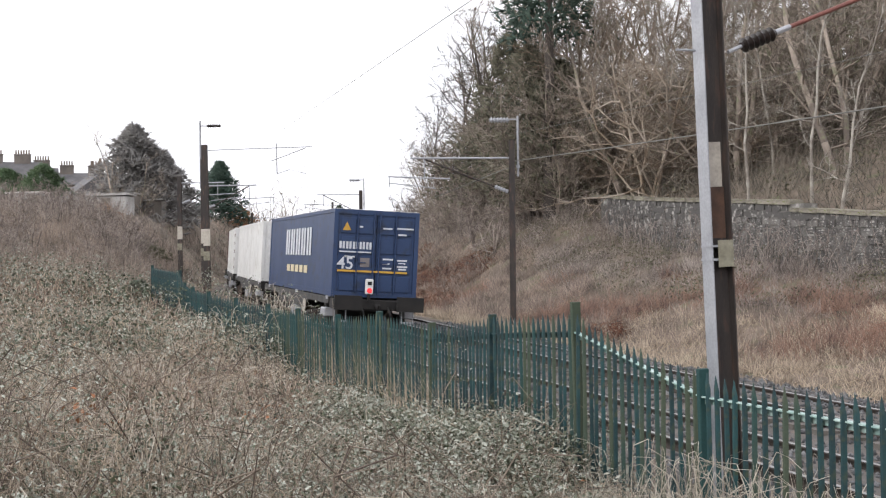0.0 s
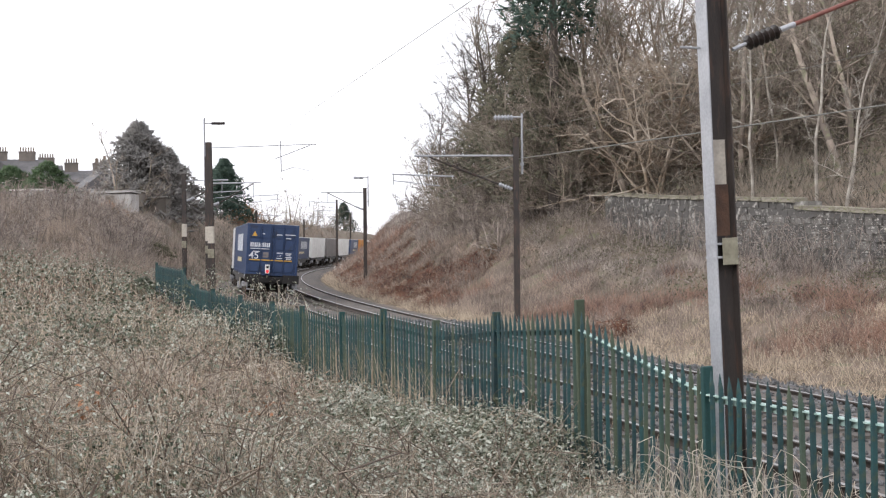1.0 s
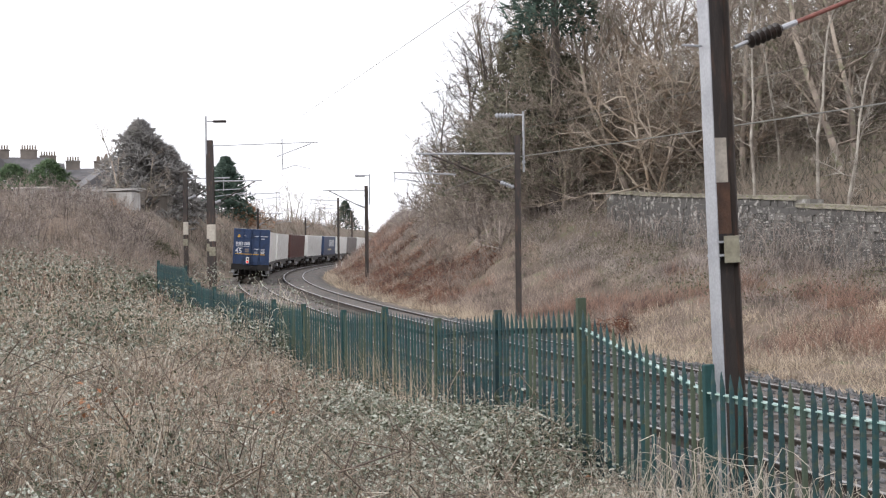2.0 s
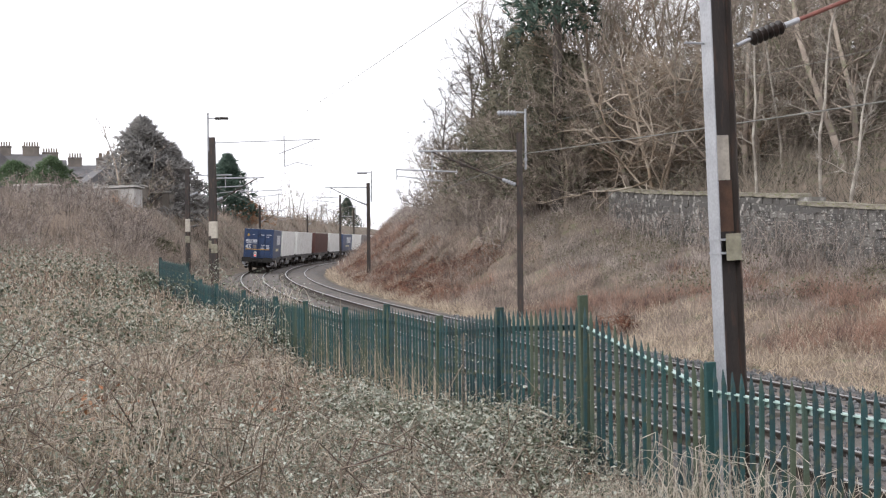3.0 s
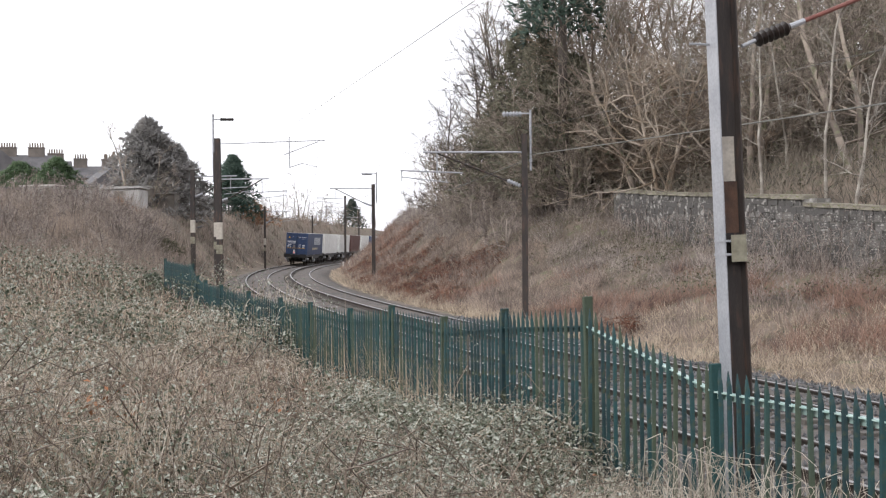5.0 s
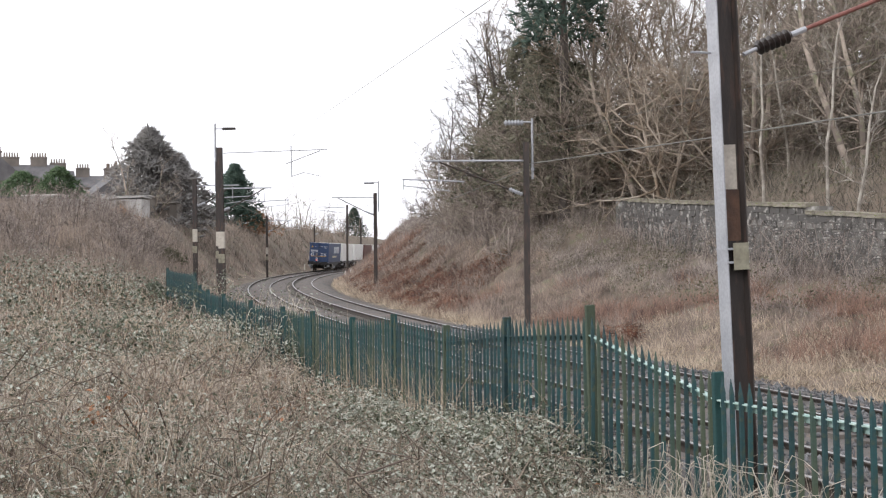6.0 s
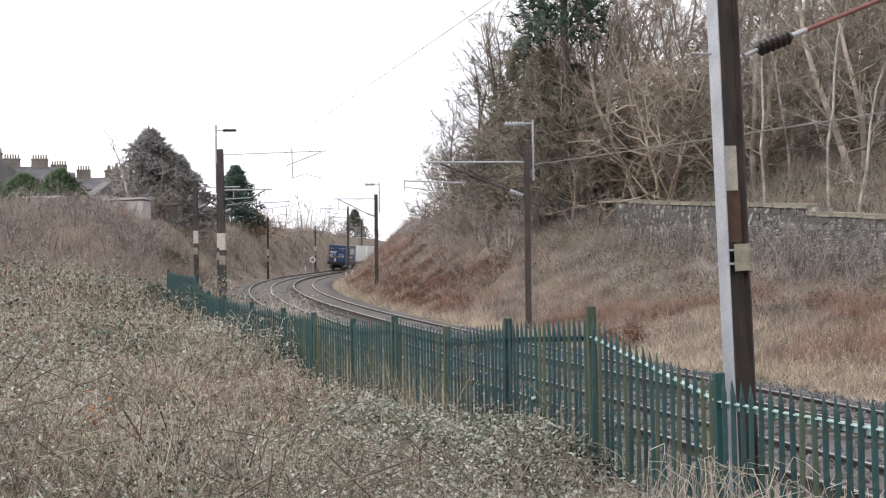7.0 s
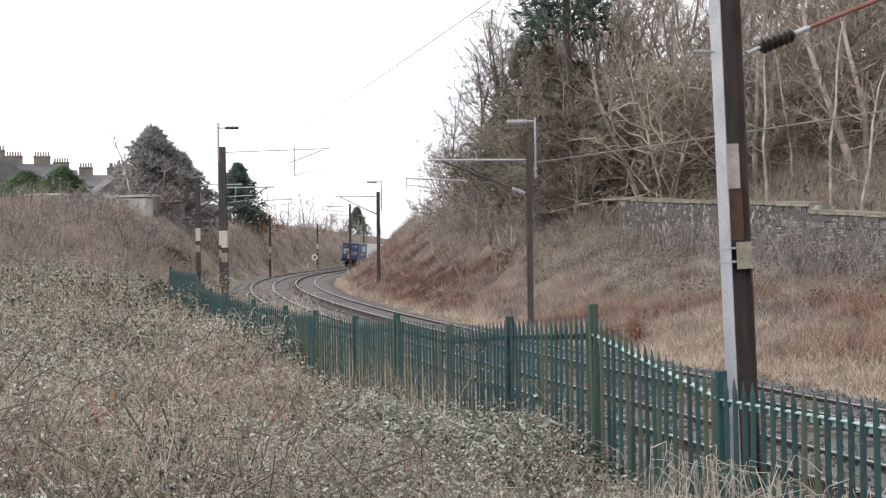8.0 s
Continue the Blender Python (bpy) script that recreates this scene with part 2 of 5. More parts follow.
ballast_profile = [(-3.9, -0.34), (-3.1, -0.13), (-2.4, -0.10), (-0.7, -0.15), (0.0, -0.2), (0.7, -0.15), (2.6, -0.12), (3.2, -0.14), (4.0, -0.34), (4.0, -0.5), (-3.9, -0.5)]
ballast = sweep("ballast", ballast_profile, -30, 240, 0.0, 1.0, M_BALLAST, None)
tagged(ballast, "grey-brown stone ballast bed under two tracks", "ballast", kind="structure")
cant_up = math.sin(radians(CANT)) * 0.7175
for o in (LEFT, RIGHT):
    tr = thing("railway_track", Matrix.Identity(4), "curved standard-gauge railway track on ballast, rails shiny on top", "track", "tracks")
    tr["kind"] = "structure"
    for side, lift in ((-0.7525, cant_up), (0.7525, -cant_up)):
        web = [(-0.07, -0.159), (0.07, -0.159), (0.07, -0.148), (0.012, -0.13), (0.012, -0.045), (0.034, -0.035), (0.034, -0.004), (-0.034, -0.004), (-0.034, -0.035), (-0.012, -0.045), (-0.012, -0.13), (-0.07, -0.148)]
        sweep("rail", web, -30, 230, o + side, 1.0, M_RAIL_SIDE, tr, lift)
        sweep("rail_head", [(-0.034, -0.008), (0.034, -0.008), (0.03, 0.0), (-0.03, 0.0)], -30, 230, o + side, 1.0, M_RAIL_TOP, tr, lift + 0.001)
    bm = boxes((-1.25, 1.25, -0.125, 0.125, -0.36, -0.17))
    proto = part("sleeper", bm, M_SLEEPER, tr)
    first = True
    rest = []
    for k in range(300):
        s = 4 + k * 0.65
        m = Matrix.Translation(P(s, o)) @ pose(0, 0, 0, 0, CANT * 0.999, -heading(s))
        if k < 140:
            ob = proto if first else link("sleeper", proto.data, None, tr)
            ob.matrix_basis, first = m, False
        else:
            rest.append(m)
    bm = bmesh.new()
    for m in rest:
        box(bm, -1.25, 1.25, -0.125, 0.125, -0.36, -0.17, m)
    part("far_sleepers", bm, M_SLEEPER, tr)["kind"] = "stuff"


# ---- palisade fence ----
# plan and height of the post tops, from beyond the picture's edge to the far bend
FENCE = [(3.86, 5.3, 1.62), (3.08, 7.55, 1.62), (2.29, 9.83, 1.57), (1.51, 12.02, 2.03), (0.79, 14.2, 1.79), (0.08, 16.4, 1.56), (-0.73, 18.5, 1.61),
         (-1.53, 20.6, 1.45), (-2.44, 22.6, 1.46), (-3.30, 24.8, 1.45), (-4.3, 26.9, 1.50), (-5.3, 29.0, 1.58), (-6.1, 31.1, 1.62), (-6.75, 33.3, 1.68), (-7.44, 36.0, 1.98), (-9.3, 40.5, 2.08)]
pale_bm = bmesh.new()
h = 1.78
for x0, x1, y0, y1 in ((-0.033, 0.033, -0.006, 0.006),):
    vs = [pale_bm.verts.new(c) for c in ((-0.031, 0.006, 0), (-0.011, -0.014, 0), (0.011, -0.014, 0), (0.031, 0.006, 0),
                                         (-0.031, 0.006, h - 0.13), (-0.011, -0.014, h - 0.10), (0.011, -0.014, h - 0.10), (0.031, 0.006, h - 0.13),
                                         (-0.005, -0.004, h), (0.005, -0.004, h), (-0.031, 0.009, 0), (0.031, 0.009, 0), (-0.031, 0.009, h - 0.13), (0.031, 0.009, h - 0.13))]
    for f in ((0, 1, 5, 4), (1, 2, 6, 5), (2, 3, 7, 6), (4, 5, 8), (5, 6, 9, 8), (6, 7, 9), (10, 12, 13, 11), (0, 4, 12, 10), (3, 11, 13, 7), (12, 8, 9, 13), (4, 8, 12), (7, 13, 9)):
        pale_bm.faces.new([vs[i] for i in f])
pale_me = bpy.data.meshes.new("pale")
pale_bm.to_mesh(pale_me)
pale_bm.free()
pale_me.materials.append(M_GREEN)
pale_old = pale_me.copy()
pale_old.materials.clear()
pale_old.materials.append(M_GREEN_OLD)
post_me = bpy.data.meshes.new("post")
bm = boxes((-0.05, 0.05, -0.024, 0.024, -1.86, 0.0), bevel=0.006)
bm.to_mesh(post_me)
bm.free()
post_me.materials.append(M_GREEN)
post_old = post_me.copy()
post_old.materials.clear()
post_old.materials.append(M_GREEN_OLD)
rnd = random.Random(4)
fence = thing("palisade_fence", Matrix.Identity(4), "green painted steel palisade fence, algae-stained and sagging in places", "fence")
for k, (x, y, zt) in enumerate(FENCE):
    ob = link("post", post_old if k in (2, 3, 5, 7) else post_me, None, fence)
    lean = 1.6 if k in (2, 3) else rnd.uniform(-0.6, 1.2)
    ob.matrix_basis = Matrix.Translation((x, y, zt)) @ pose(0, 0, 0, 0, -lean, 22)
    if k + 1 == len(FENCE):
        break
    x2, y2, zt2 = FENCE[k + 1]
    a, b = Vector((x, y, zt)), Vector((x2, y2, zt2))
    # the panel beside the tall post hangs a little below its cap
    low_a, low_b = (0.10 if k == 3 else 0.03), (0.10 if k == 2 else 0.03)
    a, b = a - Vector((0, 0, low_a)), b - Vector((0, 0, low_b))
    turn = math.degrees(math.atan2(y2 - y, x2 - x))
    for drop in (0.21, 1.38):
        bm = bmesh.new()
        p, q = a - Vector((0, 0, drop)), b - Vector((0, 0, drop))
        d = q - p
        mm = Matrix.Translation((p + q) / 2) @ d.to_track_quat("Y", "Z").to_matrix().to_4x4()
        box(bm, -0.004, 0.004, -d.length / 2, d.length / 2, -0.05, 0.0, mm @ Matrix.Translation((0.012, 0, 0)))
        box(bm, -0.045, 0.012, -d.length / 2, d.length / 2, 0.001, 0.013, mm @ Matrix.Translation((0.018, 0, 0)))
        # upper rail of the nearest panels takes the brightened colour of its lit top
        part("fence_rail", bm, M_GREEN_LIT if drop < 1 and k < 3 else M_GREEN, fence)
    n = round((b - a).length / 0.134)
    for i in range(n):
        t = (i + 0.75) / (n + 0.5)
        p = a.lerp(b, t)
        # a shallow sag in the middle of the leaning panels
        dip = (0.05 if k == 2 else 0.02) * 4 * t * (1 - t)
        old = 5 <= k <= 8 and rnd.random() < 0.62 or k in (2, 3) and rnd.random() < 0.4 or rnd.random() < 0.08
        ob = link("pale", pale_old if old else pale_me, None, fence)
        ob.matrix_basis = Matrix.Translation((p.x - 0.02, p.y - 0.02, p.z - dip + rnd.uniform(-0.014, 0.014))) @ pose(0, 0, 0, rnd.uniform(-0.7, 0.7), rnd.uniform(-1.0, 1.0) - 1.2, turn + 180) @ Matrix.Translation((0, 0, -h))


# ---- overhead line ----
def h_section(bm, b, d, t, z0, z1):
    u, w, q = b / 2, d / 2, t / 2
    pts = [(-u, -w), (u, -w), (u, -w + t), (q, -w + t), (q, w - t), (u, w - t), (u, w), (-u, w), (-u, w - t), (-q, w - t), (-q, -w + t), (-u, -w + t)]
    lo, hi = [bm.verts.new((x, y, z0)) for x, y in pts], [bm.verts.new((x, y, z1)) for x, y in pts]
    for k in range(12):
        bm.faces.new((lo[k], lo[(k + 1) % 12], hi[(k + 1) % 12], hi[k]))
    bm.faces.new(hi)
    bm.faces.new(lo[::-1])


def lathe(bm, a, b, radii, n=12):
    """One turned piece from a to b with the given radii along it."""
    a, b = Vector(a), Vector(b)
    q = (b - a).to_track_quat("Z", "Y").to_matrix()
    rings = []
    for i, r in enumerate(radii):
        c = a.lerp(b, i / (len(radii) - 1))
        rings.append([bm.verts.new(c + q @ Vector((r * math.cos(6.2832 * k / n), r * math.sin(6.2832 * k / n), 0))) for k in range(n)])
    for u, w in zip(rings[:-1], rings[1:]):
        for k in range(n):
            bm.faces.new((u[k], u[(k + 1) % n], w[(k + 1) % n], w[k]))
    bm.faces.new(rings[0][::-1])
    bm.faces.new(rings[-1])


def ribbed(a, b, core, rim, discs):
    bm = bmesh.new()
    lathe(bm, a, b, [core] + [r for _ in range(discs) for r in (core, rim, rim * 0.82, core)] + [core])
    return bm


def lattice_top(mast, x, y, z):
    """The feeder bracket on top of a mast: a thin post, a short arm and a long insulator."""
    bm = rods(((x, y, z - 1.3), (x, y, z + 0.85), 0.04), ((x, y, z + 0.72), (x - 0.35, y, z + 0.72), 0.03))
    box(bm, x - 0.06, x + 0.06, y - 0.06, y + 0.06, z - 1.0, z - 0.9)
    part("feeder_post", bm, M_STEEL, mast)
    bm = ribbed((x - 0.3, y, z + 0.70), (x - 1.0, y, z + 0.70), 0.06, 0.11, 6)
    part("feeder_insulator", bm, M_STEEL, mast)


def mast(loc, height, arm=None, feeder=False, width=0.26, turn=0.0, label="", bands=True, lean=0.0):
    m = thing("overhead_line_mast", Matrix.Translation(loc) @ pose(0, 0, 0, 0, lean, turn), label or "tall brown steel overhead line mast beside the track", "mast", "overhead line masts")
    bm = bmesh.new()
    h_section(bm, width, width, 0.025, -0.6, height)
    part("column", bm, M_MAST, m)
    part("base_plate", boxes((-0.3, 0.3, -0.3, 0.3, -0.6, -0.02), bevel=0.03), M_SLEEPER, m, "concrete footing")
    if bands:
        w = width / 2 + 0.006
        part("painted_band", boxes((-w, w, -w, w, 2.6, 3.35)), M_PATCH, m, "faded cream painted band")
        part("number_plate", boxes((-w - 0.01, w + 0.01, -w - 0.012, -w - 0.002, 1.95, 2.35)), M_BRASS, m, "weathered plate")
    if feeder:
        lattice_top(m, 0.22 if arm and arm[0] < 0 else -0.22, 0.05, height)
    if arm and arm[0] > 4:
        reach, z0 = arm
        part("span_rod", rods(((0, 0, z0), (reach, 0, z0 + 0.05), 0.022)), M_STEEL, m)
        part("dropper", rods(((3.2, 0, z0 + 0.25), (3.2, 0, z0 - 1.15), 0.025)), M_STEEL, m)
        part("registration_arm", rods(((4.5, 0, z0), (2.95, 0, z0 - 0.55), 0.022)), M_STEEL, m)
        part("steady_arm", rods(((3.2, 0, z0 - 1.12), (3.75, 0, z0 - 0.95), 0.018), ((3.75, 0, z0 - 0.95), (4.5, 0, z0 - 1.15), 0.014)), M_STEEL, m)
    elif arm:
        reach, z0 = arm
        sg = 1 if reach > 0 else -1
        part("boom", rods(((0, 0, z0), (reach, 0, z0 + 0.02), 0.035)), M_STEEL, m)
        bm = rods(((0, 0, z0 - 1.25), (sg * 0.75, 0, z0 - 0.95), 0.035), ((sg * 0.75, 0, z0 - 0.95), (reach * 0.86, 0, z0 - 0.02), 0.03))
        part("strut", bm, M_STEEL if width > 0.25 else M_MAST, m)
        part("insulator", ribbed((sg * 0.14, 0, z0 - 1.19), (sg * 0.62, 0, z0 - 1.0), 0.05, 0.085, 5), M_STEEL, m)
        x = reach * 0.86
        bm = rods(((x, 0, z0), (x, 0, z0 - 0.75), 0.022), ((x - sg * 0.9, 0, z0 - 0.72), (x + sg * 1.3, 0, z0 - 0.62), 0.025),
                  ((x + sg * 1.25, 0, z0 - 0.62), (x + sg * 1.25, 0, z0 - 1.0), 0.02), ((x + sg * 1.25, 0, z0 - 0.85), (x - sg * 0.4, 0, z0 - 1.05), 0.018))
        part("registration_arm", bm, M_STEEL, m)
        bm = rods(((0, 0, z0 - 0.3), (reach * 0.75, 0, z0 - 1.35), 0.012))
        part("stay_wire", bm, M_WIRE, m)
    return m


def at(px_x, dist, z=None):
    """A place by its bearing (metres to the right at 2100 m) and distance ahead."""
    x = px_x * dist / 2100
    return Vector((x, dist, z_at(x, dist) if z is None else z))


mast(at(154, 42.0), 6.35 + 0.35, (-3.6, 6.05), True, 0.20, 0.0, "brown steel overhead line mast with a bracket arm", False)
mast(at(-114, 82.0), 6.6, (-3.0, 6.3), True, 0.24, 0.0, "", False)
mast(at(-384, 53.0, 0.15), 7.1, (4.8, 6.85), False, 0.25, 0.0, "brown steel overhead line mast with a long arm over both tracks", True, -1.0)
mast(at(-392, 62.0, 0.3), 7.0, (2.8, 5.6), False, 0.2, 0.0, "slender steel mast with a feeder insulator on top", True)
mast(at(-433, 70.0, 0.6), 6.3, (2.6, 5.9), False, 0.24, 0.0, "", True)
mast(at(-306, 132.0), 6.9, (2.8, 6.3), False, 0.22, 0.0, "", True)
mast(at(-222, 177.0), 6.4, (2.8, 6.1), False, 0.22, 0.0, "", True)
mast(at(-164, 150.0), 8.6, (-2.8, 7.2), False, 0.26, 0.0, "", False)
mast(at(-140, 205.0), 8.0, (-2.6, 7.0), True, 0.24, 0.0, "", False)
# feeder posts on the masts of the near side
for px, d, z, h in ((-392, 62.0, 0.3, 7.0),):
    m = thing("feeder_bracket", Matrix.Translation(at(px, d, z)), "steel feeder bracket with an insulator on a mast", "bracket")
    part("pole", rods(((-0.12, 0, 5.5), (-0.12, 0, 9.0), 0.05)), M_STEEL, m)
    part("arm", rods(((-0.12, 0, 8.72), (0.3, 0, 8.72), 0.03)), M_STEEL, m)
    part("insulator", ribbed((0.25, 0, 8.72), (0.95, 0, 8.72), 0.06, 0.1, 6), M_INSUL, m)

# the mast close by, behind the fence
near = thing("overhead_line_mast", Matrix.Translation(at(538, 10.6, -0.2)) @ pose(0, 0, 0, 0.0, -2.1, 0) @ pose(0, 0, 0, 0, 0, -75), "tall weathered overhead line mast with rust and primer patches", "mast", "overhead line masts")
# flange coloured pale as its lit face, web and back dark as the recess
part("front_flange", boxes((-0.095, 0.095, -0.105, -0.093, -0.4, 8.5)), M_STEEL, near, "outer flange, coloured pale grey for the light on it")
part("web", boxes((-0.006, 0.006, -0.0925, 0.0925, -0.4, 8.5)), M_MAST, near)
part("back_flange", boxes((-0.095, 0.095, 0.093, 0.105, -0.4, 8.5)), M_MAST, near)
part("primer_patch", boxes((0.007, 0.010, -0.09, 0.07, 3.32, 3.72)), M_PATCH, near, "pale primer patch")
part("rust_patch", boxes((0.007, 0.009, -0.085, 0.085, 2.86, 3.318)), M_RUST, near, "rusty patch")
part("sign_plate", boxes((0.1, 0.112, -0.05, 0.10, 2.6, 2.84), bevel=0.003), M_BRASS, near, "small weathered plate")
for z in (2.66, 2.78):
    part("strap", boxes((-0.1, 0.1, -0.112, 0.112, z, z + 0.018)), M_STEEL, near)
part("spike", rods(((-0.05, -0.1, 4.55), (0.0, -0.32, 4.55), 0.01)), M_STEEL, near)
# its bracket arm with a brown insulator and a red tube, reaching over the track
base = at(520, 10.6, 0.0)
side = Vector((0.94, 0.34, 0))
arm = thing("bracket_arm", Matrix.Translation((base.x, base.y, 0)), "red oxide tube with a ribbed brown insulator", "bracket arm")
a0, a1, a2, a3 = side * 0.12 + Vector((0, 0, 4.33)), side * 0.26 + Vector((0, 0, 4.39)), side * 0.62 + Vector((0, 0, 4.53)), side * 3.4 + Vector((0, 0, 5.62))
part("end_fitting", rods((a0, a1, 0.018)), M_STEEL, arm)
part("clamp", rods((a2, a2.lerp(a3, 0.06), 0.026)), M_STEEL, arm)
part("insulator", ribbed(a1, a2, 0.034, 0.07, 6), M_INSUL, arm)
part("tube", rods((a2.lerp(a3, 0.05), a3, 0.021)), M_RED, arm)


def wire(pts, r, label):
    bm = bmesh.new()
    rings = [[bm.verts.new(p + Vector((r * math.cos(1.2566 * k), 0, r * math.sin(1.2566 * k)))) for k in range(5)] for p in pts]
    for u, w in zip(rings[:-1], rings[1:]):
        for k in range(5):
            bm.faces.new((u[k], u[(k + 1) % 5], w[(k + 1) % 5], w[k]))
    return tagged(part("overhead_wire", bm, M_WIRE), label, "wire", "overhead wires")


def sag(a, b, drop, n=10):
    a, b = Vector(a), Vector(b)
    return [a.lerp(b, i / n) - Vector((0, 0, 4 * drop * (i / n) * (1 - i / n))) for i in range(n + 1)]


wire(sag((3.15, 42.0, 5.62), (12.1, 8.0, 4.85), 0.05), 0.016, "thick grey feeder wire along the far bank")
wire(sag((3.3, 42.0, 6.6), (13.0, 8.0, 6.2), 0.1), 0.007, "thin grey wire strung between masts")
wire(sag((1.03, 10.0, 5.1), (-6.55, 53.0, 7.75), 0.0), 0.0055, "thin catenary wire over the track")
wire(sag((-5.3, 53.0, 6.75), (-8.6, 82.0, 6.6), 0.3), 0.006, "thin catenary wire over the track")
wire(sag((-5.2, 53.0, 5.6), (-8.4, 82.0, 5.5), 0.05), 0.006, "thin contact wire over the track")
wire(sag((-0.3, 42.0, 5.3), (-8.0, 82.0, 5.5), 0.05), 0.006, "thin contact wire over the track")
wire(sag((-0.3, 42.0, 6.2), (-8.0, 82.0, 6.6), 0.3), 0.006, "thin catenary wire over the track")

# ---- the container train ----
CW, CL, CH, FLOOR = 2.44, 12.5, 2.44, 1.2
S_AT = [(0, 31.3), (0.5, 43.0), (1, 55.2), (1.5, 69.0), (2, 80.0), (2.5, 90.0), (3, 99.4), (3.5, 108.0), (4, 116.0), (4.5, 125.2), (5, 134.0), (5.5, 142.3), (6, 150.4), (6.5, 159.0), (7, 168.1), (7.5, 175.4), (8, 181.5)]
PITCH = 14.9


def on_track(s):
    a, b = P(s + 2.2, LEFT), P(s + 11.8, LEFT)
    d = (b - a).normalized()
    th = math.atan2(d.x, d.y)
    back = a - d * 2.2
    return Matrix.Translation(back) @ pose(0, 0, 0, 0, 0, -math.degrees(th)) @ pose(0, 0, 0, 0, CANT, 0)


def container(kind, paint, label, detailed=False):
    """A 45 ft container; local y runs forward from its rear doors, z from the rail."""
    c = thing("shipping_container", Matrix.Identity(4), label, "container", "containers of the train")
    z0, z1, w = FLOOR, FLOOR + CH, CW / 2
    bm = bmesh.new()
    # side and roof skins with shallow corrugation
    n = 60 if kind != "smooth" else 24
    for sg in (-1, 1):
        dep = 0.03 if kind != "smooth" else 0.006
        prev = None
        for i in range(n + 1):
            y = 0.16 + (CL - 0.32) * i / n
            x = sg * (w - 0.02 - (dep if i % 4 in (1, 2) else 0))
            cur = (bm.verts.new((x, y, z0 + 0.14)), bm.verts.new((x, y, z1 - 0.1)))
            if prev:
                bm.faces.new((prev[0], cur[0], cur[1], prev[1]))
            prev = cur
    box(bm, -w + 0.05, w - 0.05, 0.12, CL - 0.05, z0 + 0.05, z1 - 0.03)
    part("body", bm, paint, c)
    bm = bmesh.new()
    for sg in (-1, 1):
        x0, x1 = sorted((sg * w, sg * (w - 0.12)))
        box(bm, x0, x1, 0.16, CL - 0.16, z0, z0 + 0.14)
        box(bm, x0, x1, 0.16, CL - 0.16, z1 - 0.1, z1)
        for y in (0.0, CL - 0.16):
            box(bm, x0, x1, y, y + 0.16, z0, z1)
    box(bm, -w + 0.12, w - 0.12, CL - 0.1, CL, z0, z1)
    box(bm, -w + 0.12, w - 0.12, 0.0, 0.12, z1 - 0.13, z1)
    box(bm, -w + 0.12, w - 0.12, 0.0, 0.12, z0, z0 + 0.13)
    part("frame", bm, paint, c)
    part("roof", boxes((-w + 0.02, w - 0.02, 0.02, CL - 0.02, z1 - 0.02, z1 + 0.012)), M_WHITE if kind == "smooth" else paint, c)
    for sg in (-1, 1):
        d = bmesh.new()
        x0, x1 = sorted((sg * 0.012, sg * (w - 0.13)))
        box(d, x0, x1, 0.03, 0.08, z0 + 0.13, z1 - 0.13)
        door = part("door", d, paint, c)
        # raised door panels in four rows
        for r in range(4):
            za = z0 + 0.17 + r * 0.535
            for q in range(2):
                xa = x0 + 0.08 + q * (x1 - x0 - 0.1) / 2
                part("panel", boxes((xa, xa + (x1 - x0 - 0.26) / 2, -0.01, 0.028, za, za + 0.44), bevel=0.008), paint, door)
        if detailed:
            for q in ((0.5, 0.93) if sg < 0 else (0.07, 0.5)):
                xa = x0 + q * (x1 - x0)
                bars = rods(((xa, -0.035, z0 + 0.08), (xa, -0.035, z1 - 0.08), 0.02))
                for z in (z0 + 0.3, z0 + 1.1, z1 - 0.3):
                    box(bars, xa - 0.05, xa + 0.05, -0.03, 0.03, z, z + 0.05)
                box(bars, xa, xa + 0.26, -0.05, -0.03, z0 + 0.95, z0 + 0.98)
                part("lock_bar", bars, paint, door)
    return c


